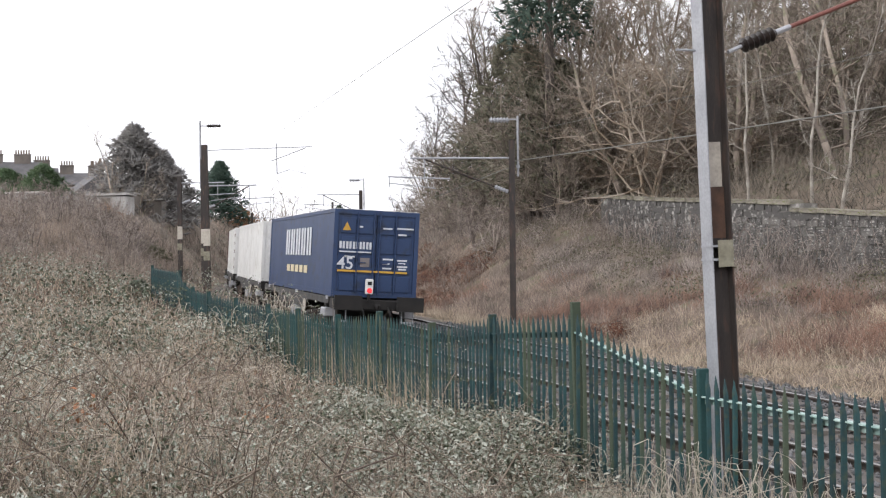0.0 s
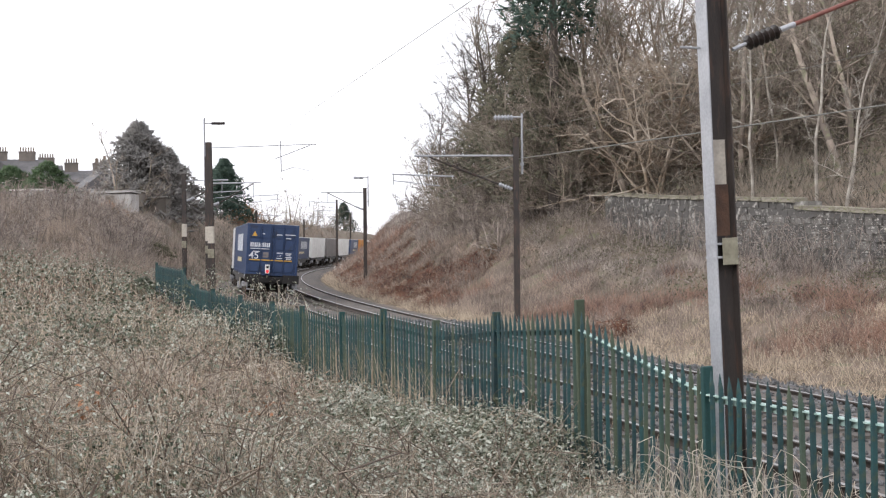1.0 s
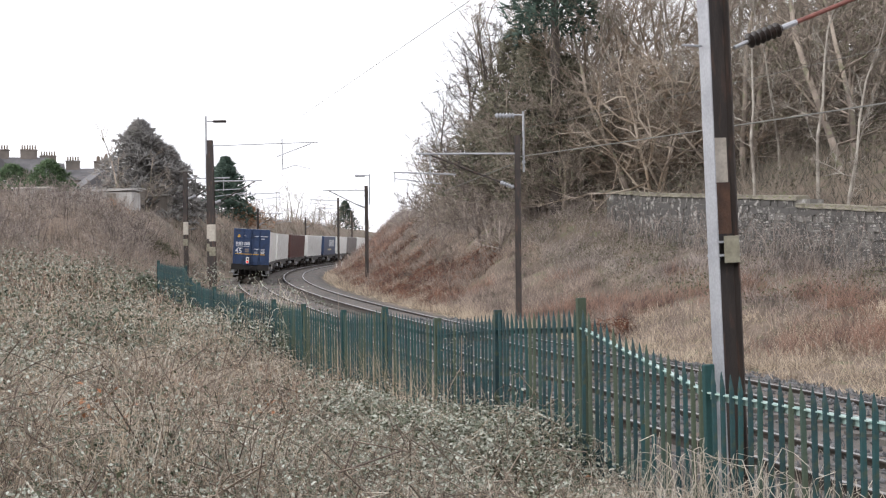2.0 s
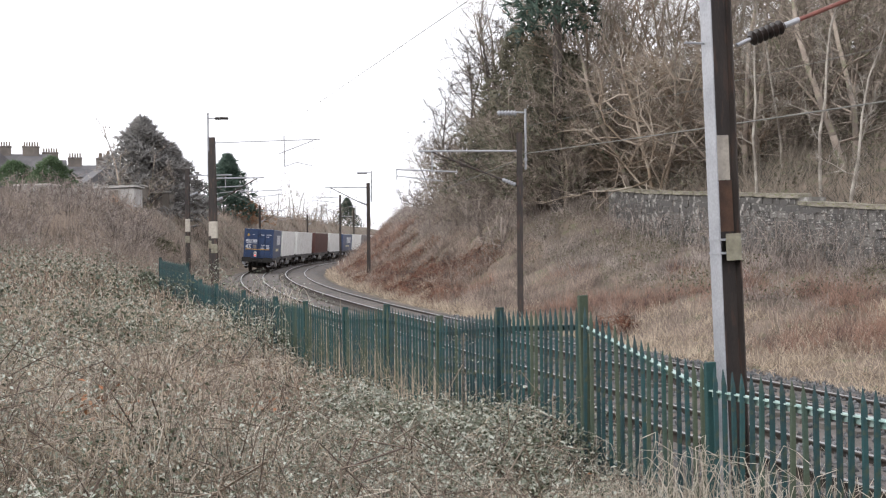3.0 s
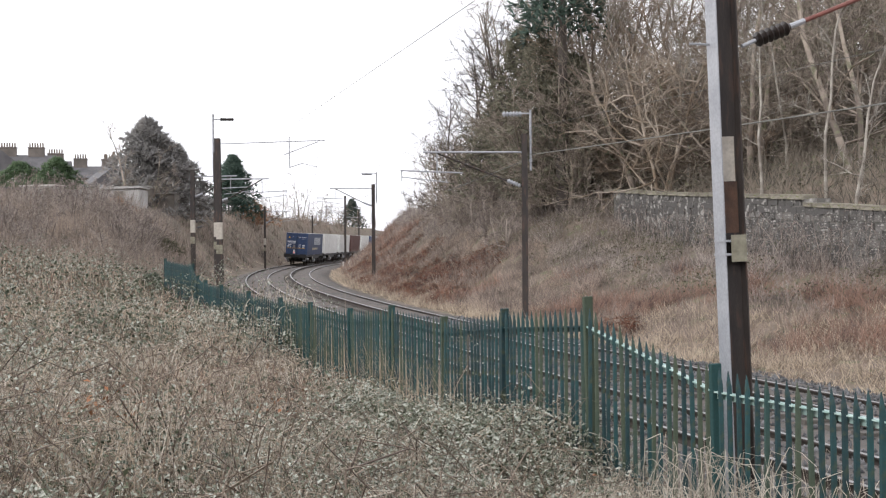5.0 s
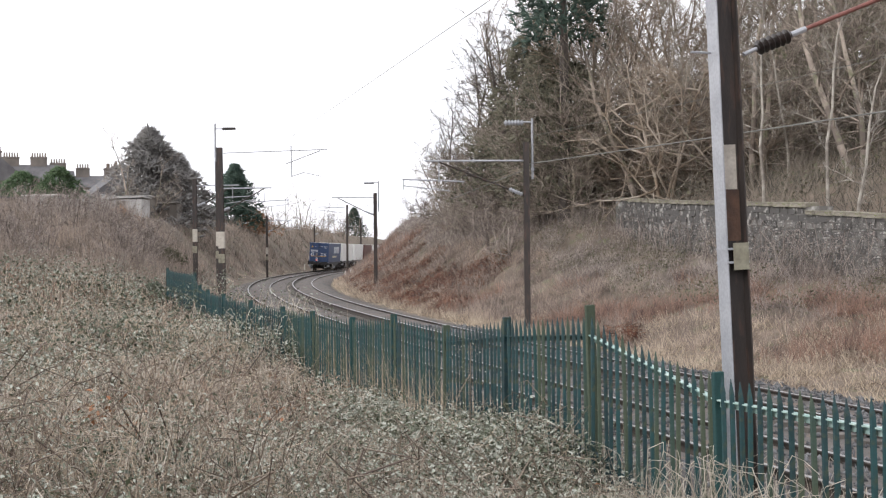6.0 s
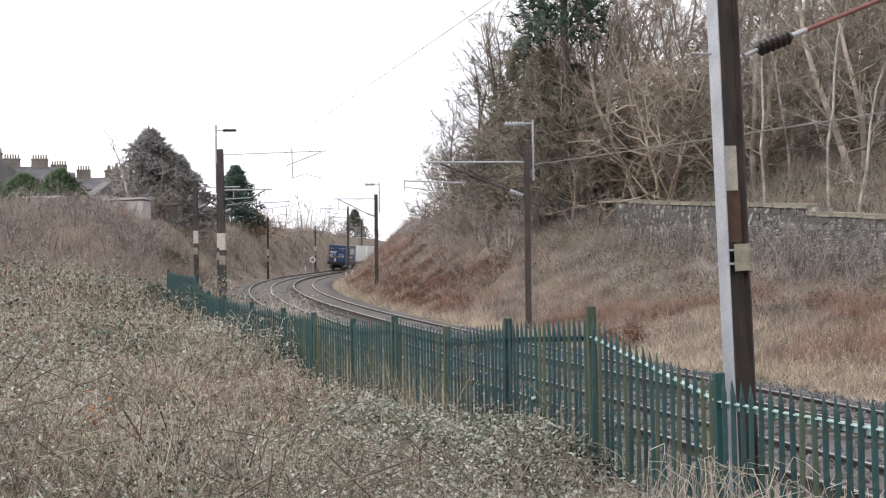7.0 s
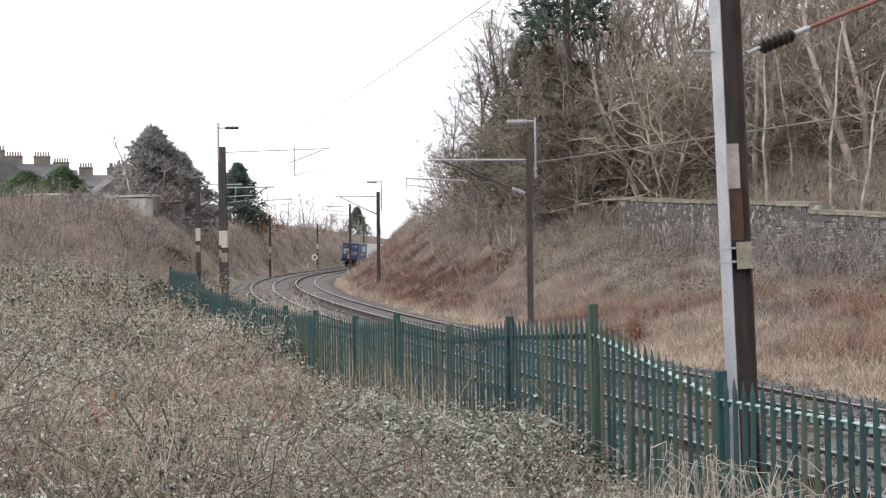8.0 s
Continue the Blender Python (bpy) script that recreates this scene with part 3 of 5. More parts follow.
def marks_blue(c, near):
    """White lettering blocks, amber line and signs on a blue container."""
    w, z0 = CW / 2, FLOOR
    for sg in (-1, 1):
        bm = bmesh.new()
        x = sg * (w + 0.002)
        for i in range(5):
            y = (3.6 if sg < 0 else 5.4) + i * 1.05
            box(bm, x - 0.006, x + 0.006, y, y + 0.28, z0 + 1.12, z0 + 1.98)
            box(bm, x - 0.006, x + 0.006, y + 0.46, y + 0.76, z0 + 1.12, z0 + 1.98)
        part("logo_blocks", bm, M_LOGO, c, "large white lettering blocks")
        bm = bmesh.new()
        for i in range(5):
            y = 4.1 + i * 0.86
            box(bm, x - 0.006, x + 0.006, y, y + 0.6, z0 + 0.57, z0 + 0.80)
        part("slogan_blocks", bm, M_CREAM, c, "cream slogan blocks")
    if not near:
        return
    bm = boxes((-1.08, 0.92, -0.026, 0.0, z0 + 0.697, z0 + 0.752))
    part("amber_line", bm, M_YELLOW, c, "amber stripe across the doors")
    bm = bmesh.new()
    vs = [bm.verts.new(p) for p in ((-0.98, -0.026, z0 + 1.852), (-0.74, -0.026, z0 + 1.852), (-0.86, -0.026, z0 + 2.082), (-0.98, 0.01, z0 + 1.852), (-0.74, 0.01, z0 + 1.852), (-0.86, 0.01, z0 + 2.082))]
    for f in ((0, 1, 2), (5, 4, 3), (0, 3, 4, 1), (1, 4, 5, 2), (2, 5, 3, 0)):
        bm.faces.new([vs[i] for i in f])
    part("warning_triangle", bm, M_YELLOW, c, "amber warning triangle")
    bm = bmesh.new()
    for i in range(5):
        x = -1.05 + i * 0.19
        box(bm, x, x + 0.06, -0.026, 0.0, z0 + 1.339, z0 + 1.541)
        box(bm, x + 0.09, x + 0.15, -0.026, 0.0, z0 + 1.339, z0 + 1.541)
    part("logo_blocks", bm, M_LOGO, c, "white lettering blocks on the door")
    part("slogan_bar", boxes((-1.05, -0.15, -0.026, 0.0, z0 + 1.238, z0 + 1.275), (-0.9, -0.5, -0.026, 0.0, z0 + 1.100, z0 + 1.137)), M_LOGO, c)
    num = bpy.data.curves.new("size_number", "FONT")
    num.body, num.size, num.extrude, num.offset = "45", 0.47, 0.01, 0.004
    tmp = bpy.data.objects.new("size_number", num)
    scene.collection.objects.link(tmp)
    me = bpy.data.meshes.new_from_object(tmp.evaluated_get(bpy.context.evaluated_depsgraph_get()))
    bpy.data.objects.remove(tmp)
    me.transform(pose(-1.1, -0.024, z0 + 0.779, 90, 0, 0) @ Matrix.Diagonal((1, 1, 1, 1)))
    me.materials.clear()
    link("size_number", me, M_LOGO, c, "white number 45")
    part("data_plate", boxes((-0.44, -0.18, -0.026, 0.0, z0 + 0.844, z0 + 1.100)), M_GREY, c)
    bm = bmesh.new()
    for x, z, l in ((0.18, 2.1, 0.26), (0.58, 2.12, 0.48), (0.62, 1.93, 0.24), (0.2, 1.16, 0.3), (0.2, 1.02, 0.2), (0.2, 0.88, 0.26), (0.62, 1.14, 0.28), (0.66, 1.05, 0.2), (0.62, 0.95, 0.3), (0.66, 0.87, 0.22), (-0.5, 2.12, 0.1), (-0.9, 1.2, 0.1)):
        box(bm, x, x + l, -0.026, 0.0, z0 + z * 0.917, z0 + z * 0.917 + 0.045)
    part("code_bars", bm, M_LOGO, c)


def marks_ribs(c, paint):
    """Door-bar clips along the end of a plain container."""
    bm = bmesh.new()
    for i in range(5):
        z = FLOOR + 0.3 + i * 0.42
        box(bm, -CW / 2 - 0.012, -CW / 2 + 0.01, 0.25, 0.6, z, z + 0.16)
    part("side_marks", bm, paint, c)


def wagon():
    w = thing("flat_wagon", Matrix.Identity(4), "low black and grey container flat wagon", "wagon", "wagons of the train")
    part("deck_frame", boxes((-0.2, 0.2, 0.3, 13.4, 0.8, 1.12), (-1.16, 1.16, 1.0, 1.3, 0.9, 1.16), (-1.16, 1.16, 12.1, 12.4, 0.9, 1.16), (-1.16, 1.16, 4.4, 4.6, 0.9, 1.14), (-1.16, 1.16, 8.9, 9.1, 0.9, 1.14), (-1.16, 1.16, 6.7, 6.9, 0.9, 1.14)), M_WAGON, w)
    part("headstock", boxes((-1.2, 1.2, -0.3, 0.28, 0.86, 1.14), bevel=0.02), M_BLACK, w)
    part("headstock", boxes((-1.2, 1.2, 13.4, 13.7, 0.82, 1.14), bevel=0.02), M_BLACK, w)
    for sg in (-1, 1):
        # a fish-bellied side sill: deepest half way along
        bm = bmesh.new()
        ys, zs = (0.3, 3.6, 4.6, 9.1, 10.1, 13.4), (0.98, 0.98, 0.72, 0.72, 0.98, 0.98)
        rows = [[bm.verts.new((sg * 1.2 + dx, y, z)) for dx, z in ((-0.03, zb), (0.03, zb), (0.03, 1.17), (-0.03, 1.17))] for y, zb in zip(ys, zs)]
        for u, q in zip(rows[:-1], rows[1:]):
            for i in range(4):
                bm.faces.new((u[i], u[(i + 1) % 4], q[(i + 1) % 4], q[i]))
        bm.faces.new(rows[0]), bm.faces.new(rows[-1][::-1])
        bmesh.ops.recalc_face_normals(bm, faces=bm.faces)
        part("side_sill", bm, M_WAGON, w)
        b = bmesh.new()
        rod(b, (sg * 0.875, -0.3, 1.05), (sg * 0.875, -0.74, 1.05), 0.12, 12)
        rod(b, (sg * 0.875, -0.3, 1.05), (sg * 0.875, -0.5, 1.05), 0.17, 12)
        box(b, sg * 0.875 - 0.4, sg * 0.875 + 0.36, -0.84, -0.76, 0.86, 1.26)
        part("buffer", b, M_BLACK, w)
        part("step", rods(((sg * 1.12, -0.1, 0.9), (sg * 1.12, -0.1, 0.5), 0.018), ((sg * 0.8, -0.1, 0.9), (sg * 0.8, -0.1, 0.5), 0.018), ((sg * 1.14, -0.1, 0.52), (sg * 0.78, -0.1, 0.52), 0.03)), M_STEEL, w, "pale steel foot step")
        part("tread", boxes((sg * 1.16 - 0.16, sg * 1.16 + 0.12, 0.35, 1.0, 0.62, 0.86), bevel=0.03), M_STEEL, w, "pale steel step box")
        part("locker", boxes((sg * 1.12 - 0.14, sg * 1.12 + 0.12, 5.6, 6.6, 0.38, 0.7), bevel=0.02), M_STEEL, w, "pale side locker")
        part("air_tank", rods(((sg * 0.85, 7.3, 0.58), (sg * 0.85, 8.6, 0.58), 0.17, 12)), M_BLACK, w)
        part("brake_wheel", rods(((sg * 1.24, 4.1, 0.78), (sg * 1.27, 4.1, 0.78), 0.2, 14)), M_PATCH, w, "pale hand brake wheel")
        part("brake_rod", rods(((sg * 1.02, 3.6, 0.5), (sg * 1.02, 10.2, 0.5), 0.04)), M_BLACK, w)
        for y in (0.5, 5.9, 12.1):
            part("container_lock", boxes((sg * 1.16 - 0.09, sg * 1.16 + 0.07, y - 0.12, y + 0.12, 1.1, 1.2), bevel=0.01), M_STEEL, w)
    part("coupling", rods(((0, -0.3, 1.0), (0, -0.62, 0.88), 0.05), ((0, -0.6, 0.88), (0, -0.55, 0.5), 0.04), ((0, -0.62, 0.9), (0, -0.7, 1.02), 0.04)), M_BLACK, w)
    for x in (-0.42, 0.34):
        part("brake_hose", rods(((x, -0.3, 0.95), (x + 0.05, -0.5, 0.72), 0.03), ((x + 0.05, -0.5, 0.72), (x + 0.12, -0.42, 0.5), 0.03)), M_BLACK, w)
    for y in (2.2, 11.6):
        bg = part("bogie", boxes((-1.08, -0.92, y - 1.3, y + 1.3, 0.46, 0.7), (0.92, 1.08, y - 1.3, y + 1.3, 0.46, 0.7), (-0.95, 0.95, y - 0.25, y + 0.25, 0.44, 0.86)), M_BLACK, w)
        for dy in (-0.9, 0.9):
            b = rods(((-0.9, y + dy, 0.42), (0.9, y + dy, 0.42), 0.07))
            for sg in (-1, 1):
                rod(b, (sg * 0.69, y + dy, 0.42), (sg * 0.82, y + dy, 0.42), 0.42, 20)
            part("wheelset", b, M_RAIL_SIDE, bg)
            for sg in (-1, 1):
                part("axle_box", boxes((sg * 1.06 - 0.12, sg * 1.06 + 0.12, y + dy - 0.17, y + dy + 0.17, 0.28, 0.56), bevel=0.03), M_BLACK, bg)
                for e in (-0.28, 0.28):
                    part("spring", rods(((sg * 1.1, y + dy + e, 0.42), (sg * 1.1, y + dy + e, 0.68), 0.09, 10)), M_RAIL_SIDE, bg)
    return w


blue = container("smooth", M_BLUE, "dark blue steel container with white lettering and rear doors", True)
marks_blue(blue, True)
blue_far = container("smooth", M_BLUE, "dark blue container with large white lettering on its side")
marks_blue(blue_far, False)
white = container("smooth", M_WHITE, "plain white container with grubby sides")
white_red = container("ribbed", M_WHITE, "white container with dark clips along one end")
marks_ribs(white_red, M_MAROON)
maroon = container("ribbed", M_MAROON, "maroon corrugated steel container")
grey = container("ribbed", M_GREY, "grey-brown corrugated steel container")
orange = container("ribbed", M_ORANGE, "orange corrugated steel container")
order = [blue, white, white_red, maroon, None, blue_far, None, grey, None, None, orange, None, None]
kinds = [0, 1, 2, 3, 2, 5, 1, 7, 1, 5, 10, 1, 3]
wag = wagon()
TRAIN = []
for k, kd in enumerate(kinds):
    c = order[k] if order[k] is not None else copy_thing(order[kd], Matrix.Identity(4))
    wg = wag if k == 0 else copy_thing(wag, Matrix.Identity(4))
    TRAIN.append((k, c)), TRAIN.append((k, wg))
lamp = thing("tail_lamp", Matrix.Identity(4), "white boxed tail lamp with a glowing red lens", "lamp")
part("case", boxes((-0.33, -0.12, -0.42, -0.28, 1.30, 1.72), bevel=0.02), M_WHITE, lamp)
part("red_lens", rods(((-0.225, -0.425, 1.40), (-0.225, -0.405, 1.40), 0.075, 16)), M_LAMP, lamp, "glowing red lens")
part("dark_window", boxes((-0.285, -0.165, -0.428, -0.41, 1.55, 1.65)), M_BLACK, lamp)
part("bracket", boxes((-0.26, -0.19, -0.38, -0.28, 1.1, 1.31)), M_BLACK, lamp)
TRAIN.append((0, lamp))


def motions():
    for k, ob in TRAIN:
        rows = []
        for i in range(33):
            t = i * 0.25
            s = float(np.interp(t, [a for a, b in S_AT], [b for a, b in S_AT])) + k * PITCH
            rows.append((t, on_track(s)))
        walk(ob, rows)


# ---- boundary wall on the far bank ----
wall = thing("wall_far", Matrix.Identity(4), "old grey rubble stone boundary wall with pale coping stones", "wall")
wall["kind"] = "structure"
bm = bmesh.new()
for i in range(22):
    s = 8 + i * 2
    a, b = P(s, WALL_O - 0.015), P(s + 2, WALL_O - 0.015)
    d = (b - a).normalized()
    n = Vector((d.y, -d.x, 0)) * 0.55
    z0, z1 = float(wall_base(s + 1)) - 0.6, float(wall_top(s + 1))
    vs = [bm.verts.new(p) for p in (a + Vector((0, 0, z0)), b + Vector((0, 0, z0)), b + n + Vector((0, 0, z0)), a + n + Vector((0, 0, z0)),
                                    a + Vector((0, 0, z1)), b + Vector((0, 0, z1)), b + n + Vector((0, 0, z1)), a + n + Vector((0, 0, z1)))]
    for f in ((0, 1, 5, 4), (1, 2, 6, 5), (2, 3, 7, 6), (3, 0, 4, 7), (4, 5, 6, 7), (3, 2, 1, 0)):
        bm.faces.new([vs[j] for j in f])
part("wall_core", bm, M_MORTAR, wall)

# ---- plant materials ----
M_LEAF = mat("bramble_leaf", (0.09, 0.105, 0.062), (0.41, 0.425, 0.365), 0.7, scale=1.1, fine=60, island=0.5)
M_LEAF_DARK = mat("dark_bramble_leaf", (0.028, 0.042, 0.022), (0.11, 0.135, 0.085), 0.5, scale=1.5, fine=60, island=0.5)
M_LEAF_RUST = mat("withered_leaf", (0.36, 0.16, 0.08), (0.28, 0.19, 0.12), 0.8, scale=0.8, island=0.55)
M_STRAW = mat("straw", (0.64, 0.535, 0.41), (0.27, 0.21, 0.15), 0.85, scale=1.1, fine=12, island=0.4)
M_FIELD = mat("field_stem", (0.47, 0.38, 0.295), (0.115, 0.09, 0.07), 0.85, scale=1.2, fine=14, island=0.5)
M_UNDER = mat("wood_floor_twig", (0.23, 0.195, 0.155), (0.075, 0.066, 0.052), 0.9, scale=0.5, fine=8, island=0.4)
M_STEM = mat("dry_stem", (0.385, 0.30, 0.245), (0.11, 0.087, 0.077), 0.85, scale=0.9, fine=12, island=0.38)
M_BANK_STRAW = mat("bank_straw", (0.53, 0.43, 0.325), (0.19, 0.145, 0.108), 0.85, scale=1.0, fine=12, island=0.42)
M_STEM_RED = mat("red_dry_stem", (0.32, 0.195, 0.145), (0.105, 0.066, 0.054), 0.85, scale=0.9, fine=12, island=0.4)
M_BRACKEN = mat("dead_bracken", (0.27, 0.125, 0.08), (0.085, 0.045, 0.034), 0.85, scale=1.3, fine=12, island=0.5)
M_STEM_GREY = mat("grey_twig", (0.40, 0.34, 0.30), (0.12, 0.098, 0.088), 0.85, scale=0.9, fine=12, island=0.38)
M_SCRUB = mat("grey_brown_twig", (0.35, 0.275, 0.22), (0.09, 0.073, 0.06), 0.85, scale=0.45, fine=6, island=0.35)
M_CANE = mat("bramble_cane", (0.085, 0.06, 0.046), (0.27, 0.215, 0.165), 0.7, scale=1.5, island=0.55)
M_PALE_CANE = mat("bleached_cane", (0.63, 0.57, 0.485), (0.36, 0.31, 0.25), 0.8, scale=2, island=0.55)
M_IVY = mat("olive_ivy", (0.08, 0.08, 0.052), (0.19, 0.175, 0.125), 0.7, scale=0.7, island=0.5)
M_BARK = mat("bare_branch", (0.41, 0.345, 0.29), (0.165, 0.135, 0.115), 0.9, scale=1.2, bump=0.3, island=0.55, third=(0.20, 0.20, 0.13))
M_BARK_PALE = mat("pale_tan_bark", (0.50, 0.43, 0.36), (0.29, 0.225, 0.165), 0.9, scale=0.8, bump=0.3, island=0.4)
M_BIRCH = mat("birch_bark", (0.40, 0.37, 0.325), (0.20, 0.175, 0.15), 0.8, scale=2.0, bump=0.2, island=0.3)
M_BARK_TAN = mat("tan_bark", (0.29, 0.22, 0.165), (0.15, 0.115, 0.085), 0.9, scale=0.8, bump=0.3, island=0.55)
M_BARK_DARK = mat("dark_bark", (0.10, 0.085, 0.075), (0.06, 0.05, 0.046), 0.9, scale=0.8, bump=0.3)
M_NEEDLE = mat("conifer_foliage", (0.024, 0.042, 0.03), (0.055, 0.078, 0.055), 0.7, scale=0.8, island=0.55)
M_FIR = mat("green_fir_foliage", (0.03, 0.06, 0.045), (0.075, 0.12, 0.092), 0.7, scale=0.8, island=0.55)
M_NEEDLE_BROWN = mat("dull_conifer_foliage", (0.15, 0.145, 0.14), (0.27, 0.26, 0.25), 0.8, scale=0.8, island=0.55)
M_EVERGREEN = mat("evergreen_leaf", (0.04, 0.085, 0.03), (0.09, 0.14, 0.06), 0.5, scale=0.8, island=0.55)
M_MOSS = mat("dull_green_undergrowth", (0.10, 0.098, 0.06), (0.19, 0.175, 0.12), 0.85, scale=0.5, island=0.55)

R = np.random.RandomState(11)


def needles(p0, p1, r):
    """Straight twigs that run out to a point."""
    n = len(p0)
    d = p1 - p0
    d = d / (np.linalg.norm(d, axis=1)[:, None] + 1e-9)
    u = np.cross(d, np.array([[0.3, 0.5, 0.81]]))
    u /= np.linalg.norm(u, axis=1)[:, None] + 1e-9
    w = np.cross(d, u)
    v = np.empty((n, 4, 3))
    for i in range(3):
        a = 2 * np.pi * i / 3
        v[:, i] = p0 + (u * np.cos(a) + w * np.sin(a)) * r[:, None]
    v[:, 3] = p1
    return v.reshape(-1, 3), (np.arange(n)[:, None, None] * 4 + np.array([(0, 1, 3), (1, 2, 3), (2, 0, 3)])[None]).reshape(-1, 3)


def spikes(base, h, r, lean=0.3, bend=0.35, plain=False, toward=None):
    """Thin bent stems, three-sided, from base points: a ring at the foot, one half way, and a tip."""
    n = len(base)
    h, r = np.broadcast_to(h, n), np.broadcast_to(r, n)
    a = R.uniform(0, 2 * np.pi, n) if toward is None else toward
    tilt = np.abs(R.normal(0, lean, n))
    d = np.stack([np.cos(a) * np.sin(tilt), np.sin(a) * np.sin(tilt), np.cos(tilt)], -1)
    b = R.normal(0, bend, (n, 3)) * np.array([1, 1, 0.3])
    mid = base + d * (h * 0.5)[:, None]
    d2 = d + b
    d2 /= np.linalg.norm(d2, axis=1)[:, None]
    tip = mid + d2 * (h * 0.5)[:, None]
    if plain:
        return needles(base, mid + d2 * (h * 0.5)[:, None], r)
    v = np.empty((n, 7, 3))
    for k in range(3):
        w = 2 * np.pi * k / 3
        off = np.stack([np.cos(w + a), np.sin(w + a), np.zeros(n)], -1)
        v[:, k] = base + off * r[:, None]
        v[:, 3 + k] = mid + off * (r * 0.75)[:, None]
    v[:, 6] = tip
    f = []
    for k in range(3):
        q = (k + 1) % 3
        f += [(k, q, 3 + q), (k, 3 + q, 3 + k), (3 + k, 3 + q, 6)]
    F = (np.arange(n)[:, None, None] * 7 + np.array(f)[None]).reshape(-1, 3)
    return v.reshape(-1, 3), F


def leaves(pos, size, flat=0.6, plain=True):
    """Pointed leaves folded along the midrib."""
    n = len(pos)
    size = np.broadcast_to(size, n)
    nrm = R.normal(0, 1, (n, 3)) * np.array([flat, flat, 0.35]) + np.array([0, 0, 1.0])
    nrm /= np.linalg.norm(nrm, axis=1)[:, None]
    t = R.normal(0, 1, (n, 3))
    t -= nrm * np.sum(t * nrm, 1)[:, None]
    t /= np.linalg.norm(t, axis=1)[:, None]
    u = np.cross(nrm, t)
    s = size[:, None]
    w = R.uniform(0.17, 0.32, n)[:, None]
    fold = R.uniform(0.05, 0.2, n)[:, None]
    if plain:
        v = np.stack([pos - t * s * 0.5, pos + u * s * w + nrm * s * fold, pos + t * s * 0.5, pos - u * s * w + nrm * s * fold], 1)
        return v.reshape(-1, 3), (np.arange(n)[:, None, None] * 4 + np.array([(0, 1, 2), (0, 2, 3)])[None]).reshape(-1, 3)
    v = np.empty((n, 6, 3))
    v[:, 0] = pos - t * s * 0.5
    v[:, 1] = pos - t * s * 0.1 + u * s * w + nrm * s * fold
    v[:, 2] = pos + t * s * 0.25 + u * s * w * 0.7 + nrm * s * fold * 0.6
    v[:, 3] = pos + t * s * 0.5 - nrm * s * 0.1
    v[:, 4] = pos + t * s * 0.25 - u * s * w * 0.7 + nrm * s * fold * 0.6
    v[:, 5] = pos - t * s * 0.1 - u * s * w + nrm * s * fold
    f = np.array([(0, 1, 2), (0, 2, 3), (0, 3, 4), (0, 4, 5)])
    return v.reshape(-1, 3), (np.arange(n)[:, None, None] * 6 + f[None]).reshape(-1, 3)


def tubes(p0, p1, r0, r1, k=3):
    """Many tapered pieces of branch at once."""
    n = len(p0)
    d = p1 - p0
    d = d / (np.linalg.norm(d, axis=1)[:, None] + 1e-9)
    ref = np.where(np.abs(d[:, 2:3]) > 0.9, np.array([[1.0, 0, 0]]), np.array([[0, 0, 1.0]]))
    u = np.cross(d, ref)
    u /= np.linalg.norm(u, axis=1)[:, None]
    w = np.cross(d, u)
    v = np.empty((n, 2 * k, 3))
    for i in range(k):
        a = 2 * np.pi * i / k
        off = u * np.cos(a) + w * np.sin(a)
        v[:, i] = p0 + off * r0[:, None]
        v[:, k + i] = p1 + off * r1[:, None]
    f = np.array([(i, (i + 1) % k, k + (i + 1) % k, k + i) for i in range(k)])
    return v.reshape(-1, 3), (np.arange(n)[:, None, None] * 2 * k + f[None]).reshape(-1, 4)


def stuff(name, vf, material, label, category, sub=False, parent=None):
    ob = link(name, from_arrays(name, *vf), material, parent)
    if parent is None:
        tagged(ob, label, category, kind="stuff")
    return ob


def fan(n, near, far, lo=-1150, hi=1150):
    """Points of the plan ahead, denser close by."""
    d = near * (far / near) ** R.uniform(0, 1, n)
    b = R.uniform(lo, hi, n) / 2100
    return b * d, d


def strew(n, s0, s1, o0, o1, power=1.0):
    """Points of the plan in a stretch of the line."""
    s = s0 + (s1 - s0) * R.uniform(0, 1, n) ** power
    o = R.uniform(o0, o1, n)
    th = np.interp(s, SS, TH)
    return np.interp(s, SS, CX) + o * np.cos(th), np.interp(s, SS, CY) - o * np.sin(th), s, o


def clumps(x, y, per, size):
    """Turns single points into tufts: the points, and the way in which each blade leans."""
    n = len(x) // per
    cx, cy = np.repeat(x[:n], per), np.repeat(y[:n], per)
    off = R.normal(0, size, (n * per, 2)) * np.repeat(R.uniform(0.5, 1.6, n), per)[:, None]
    x2, y2 = cx + off[:, 0], cy + off[:, 1]
    s, o = line_coords(x2, y2)
    return x2, y2, s, o, np.arctan2(off[:, 1], off[:, 0]), np.repeat(R.uniform(0.55, 1.45, n), per)


def scrub_height(x, y, s, o):
    """Height of the brambles over the ground."""
    near_fence = 1 - smooth(-o, 4.6, 7.5)
    low = 1 - smooth(s, 20.5, 24.5)
    h = 0.85 + 0.36 * lumps(x, y, 2.6, 5.0) + 0.2 * lumps(x, y, 0.9, 2.0)
    return np.maximum(h * (1 - near_fence * low * 0.4) * (1 - 0.28 * low * (1 - smooth(-o, 8, 10))) + near_fence * (1 - low) * 0.75 + 0.25 * smooth(s, 24, 34) + 0.65 * near_fence * smooth(s, 8.6, 10.6) * (1 - smooth(s, 12.5, 15)), 0.2)


def field_points(n, near=4.2, far=50.0):
    x, y = fan(n, near, far)
    s, o = line_coords(x, y)
    k = (o < -4.5) & (s < 56) & (o > -40)
    x, y, s, o = x[k], y[k], s[k], o[k]
    return x, y, s, o, ground_height(x, y), scrub_height(x, y, s, o)


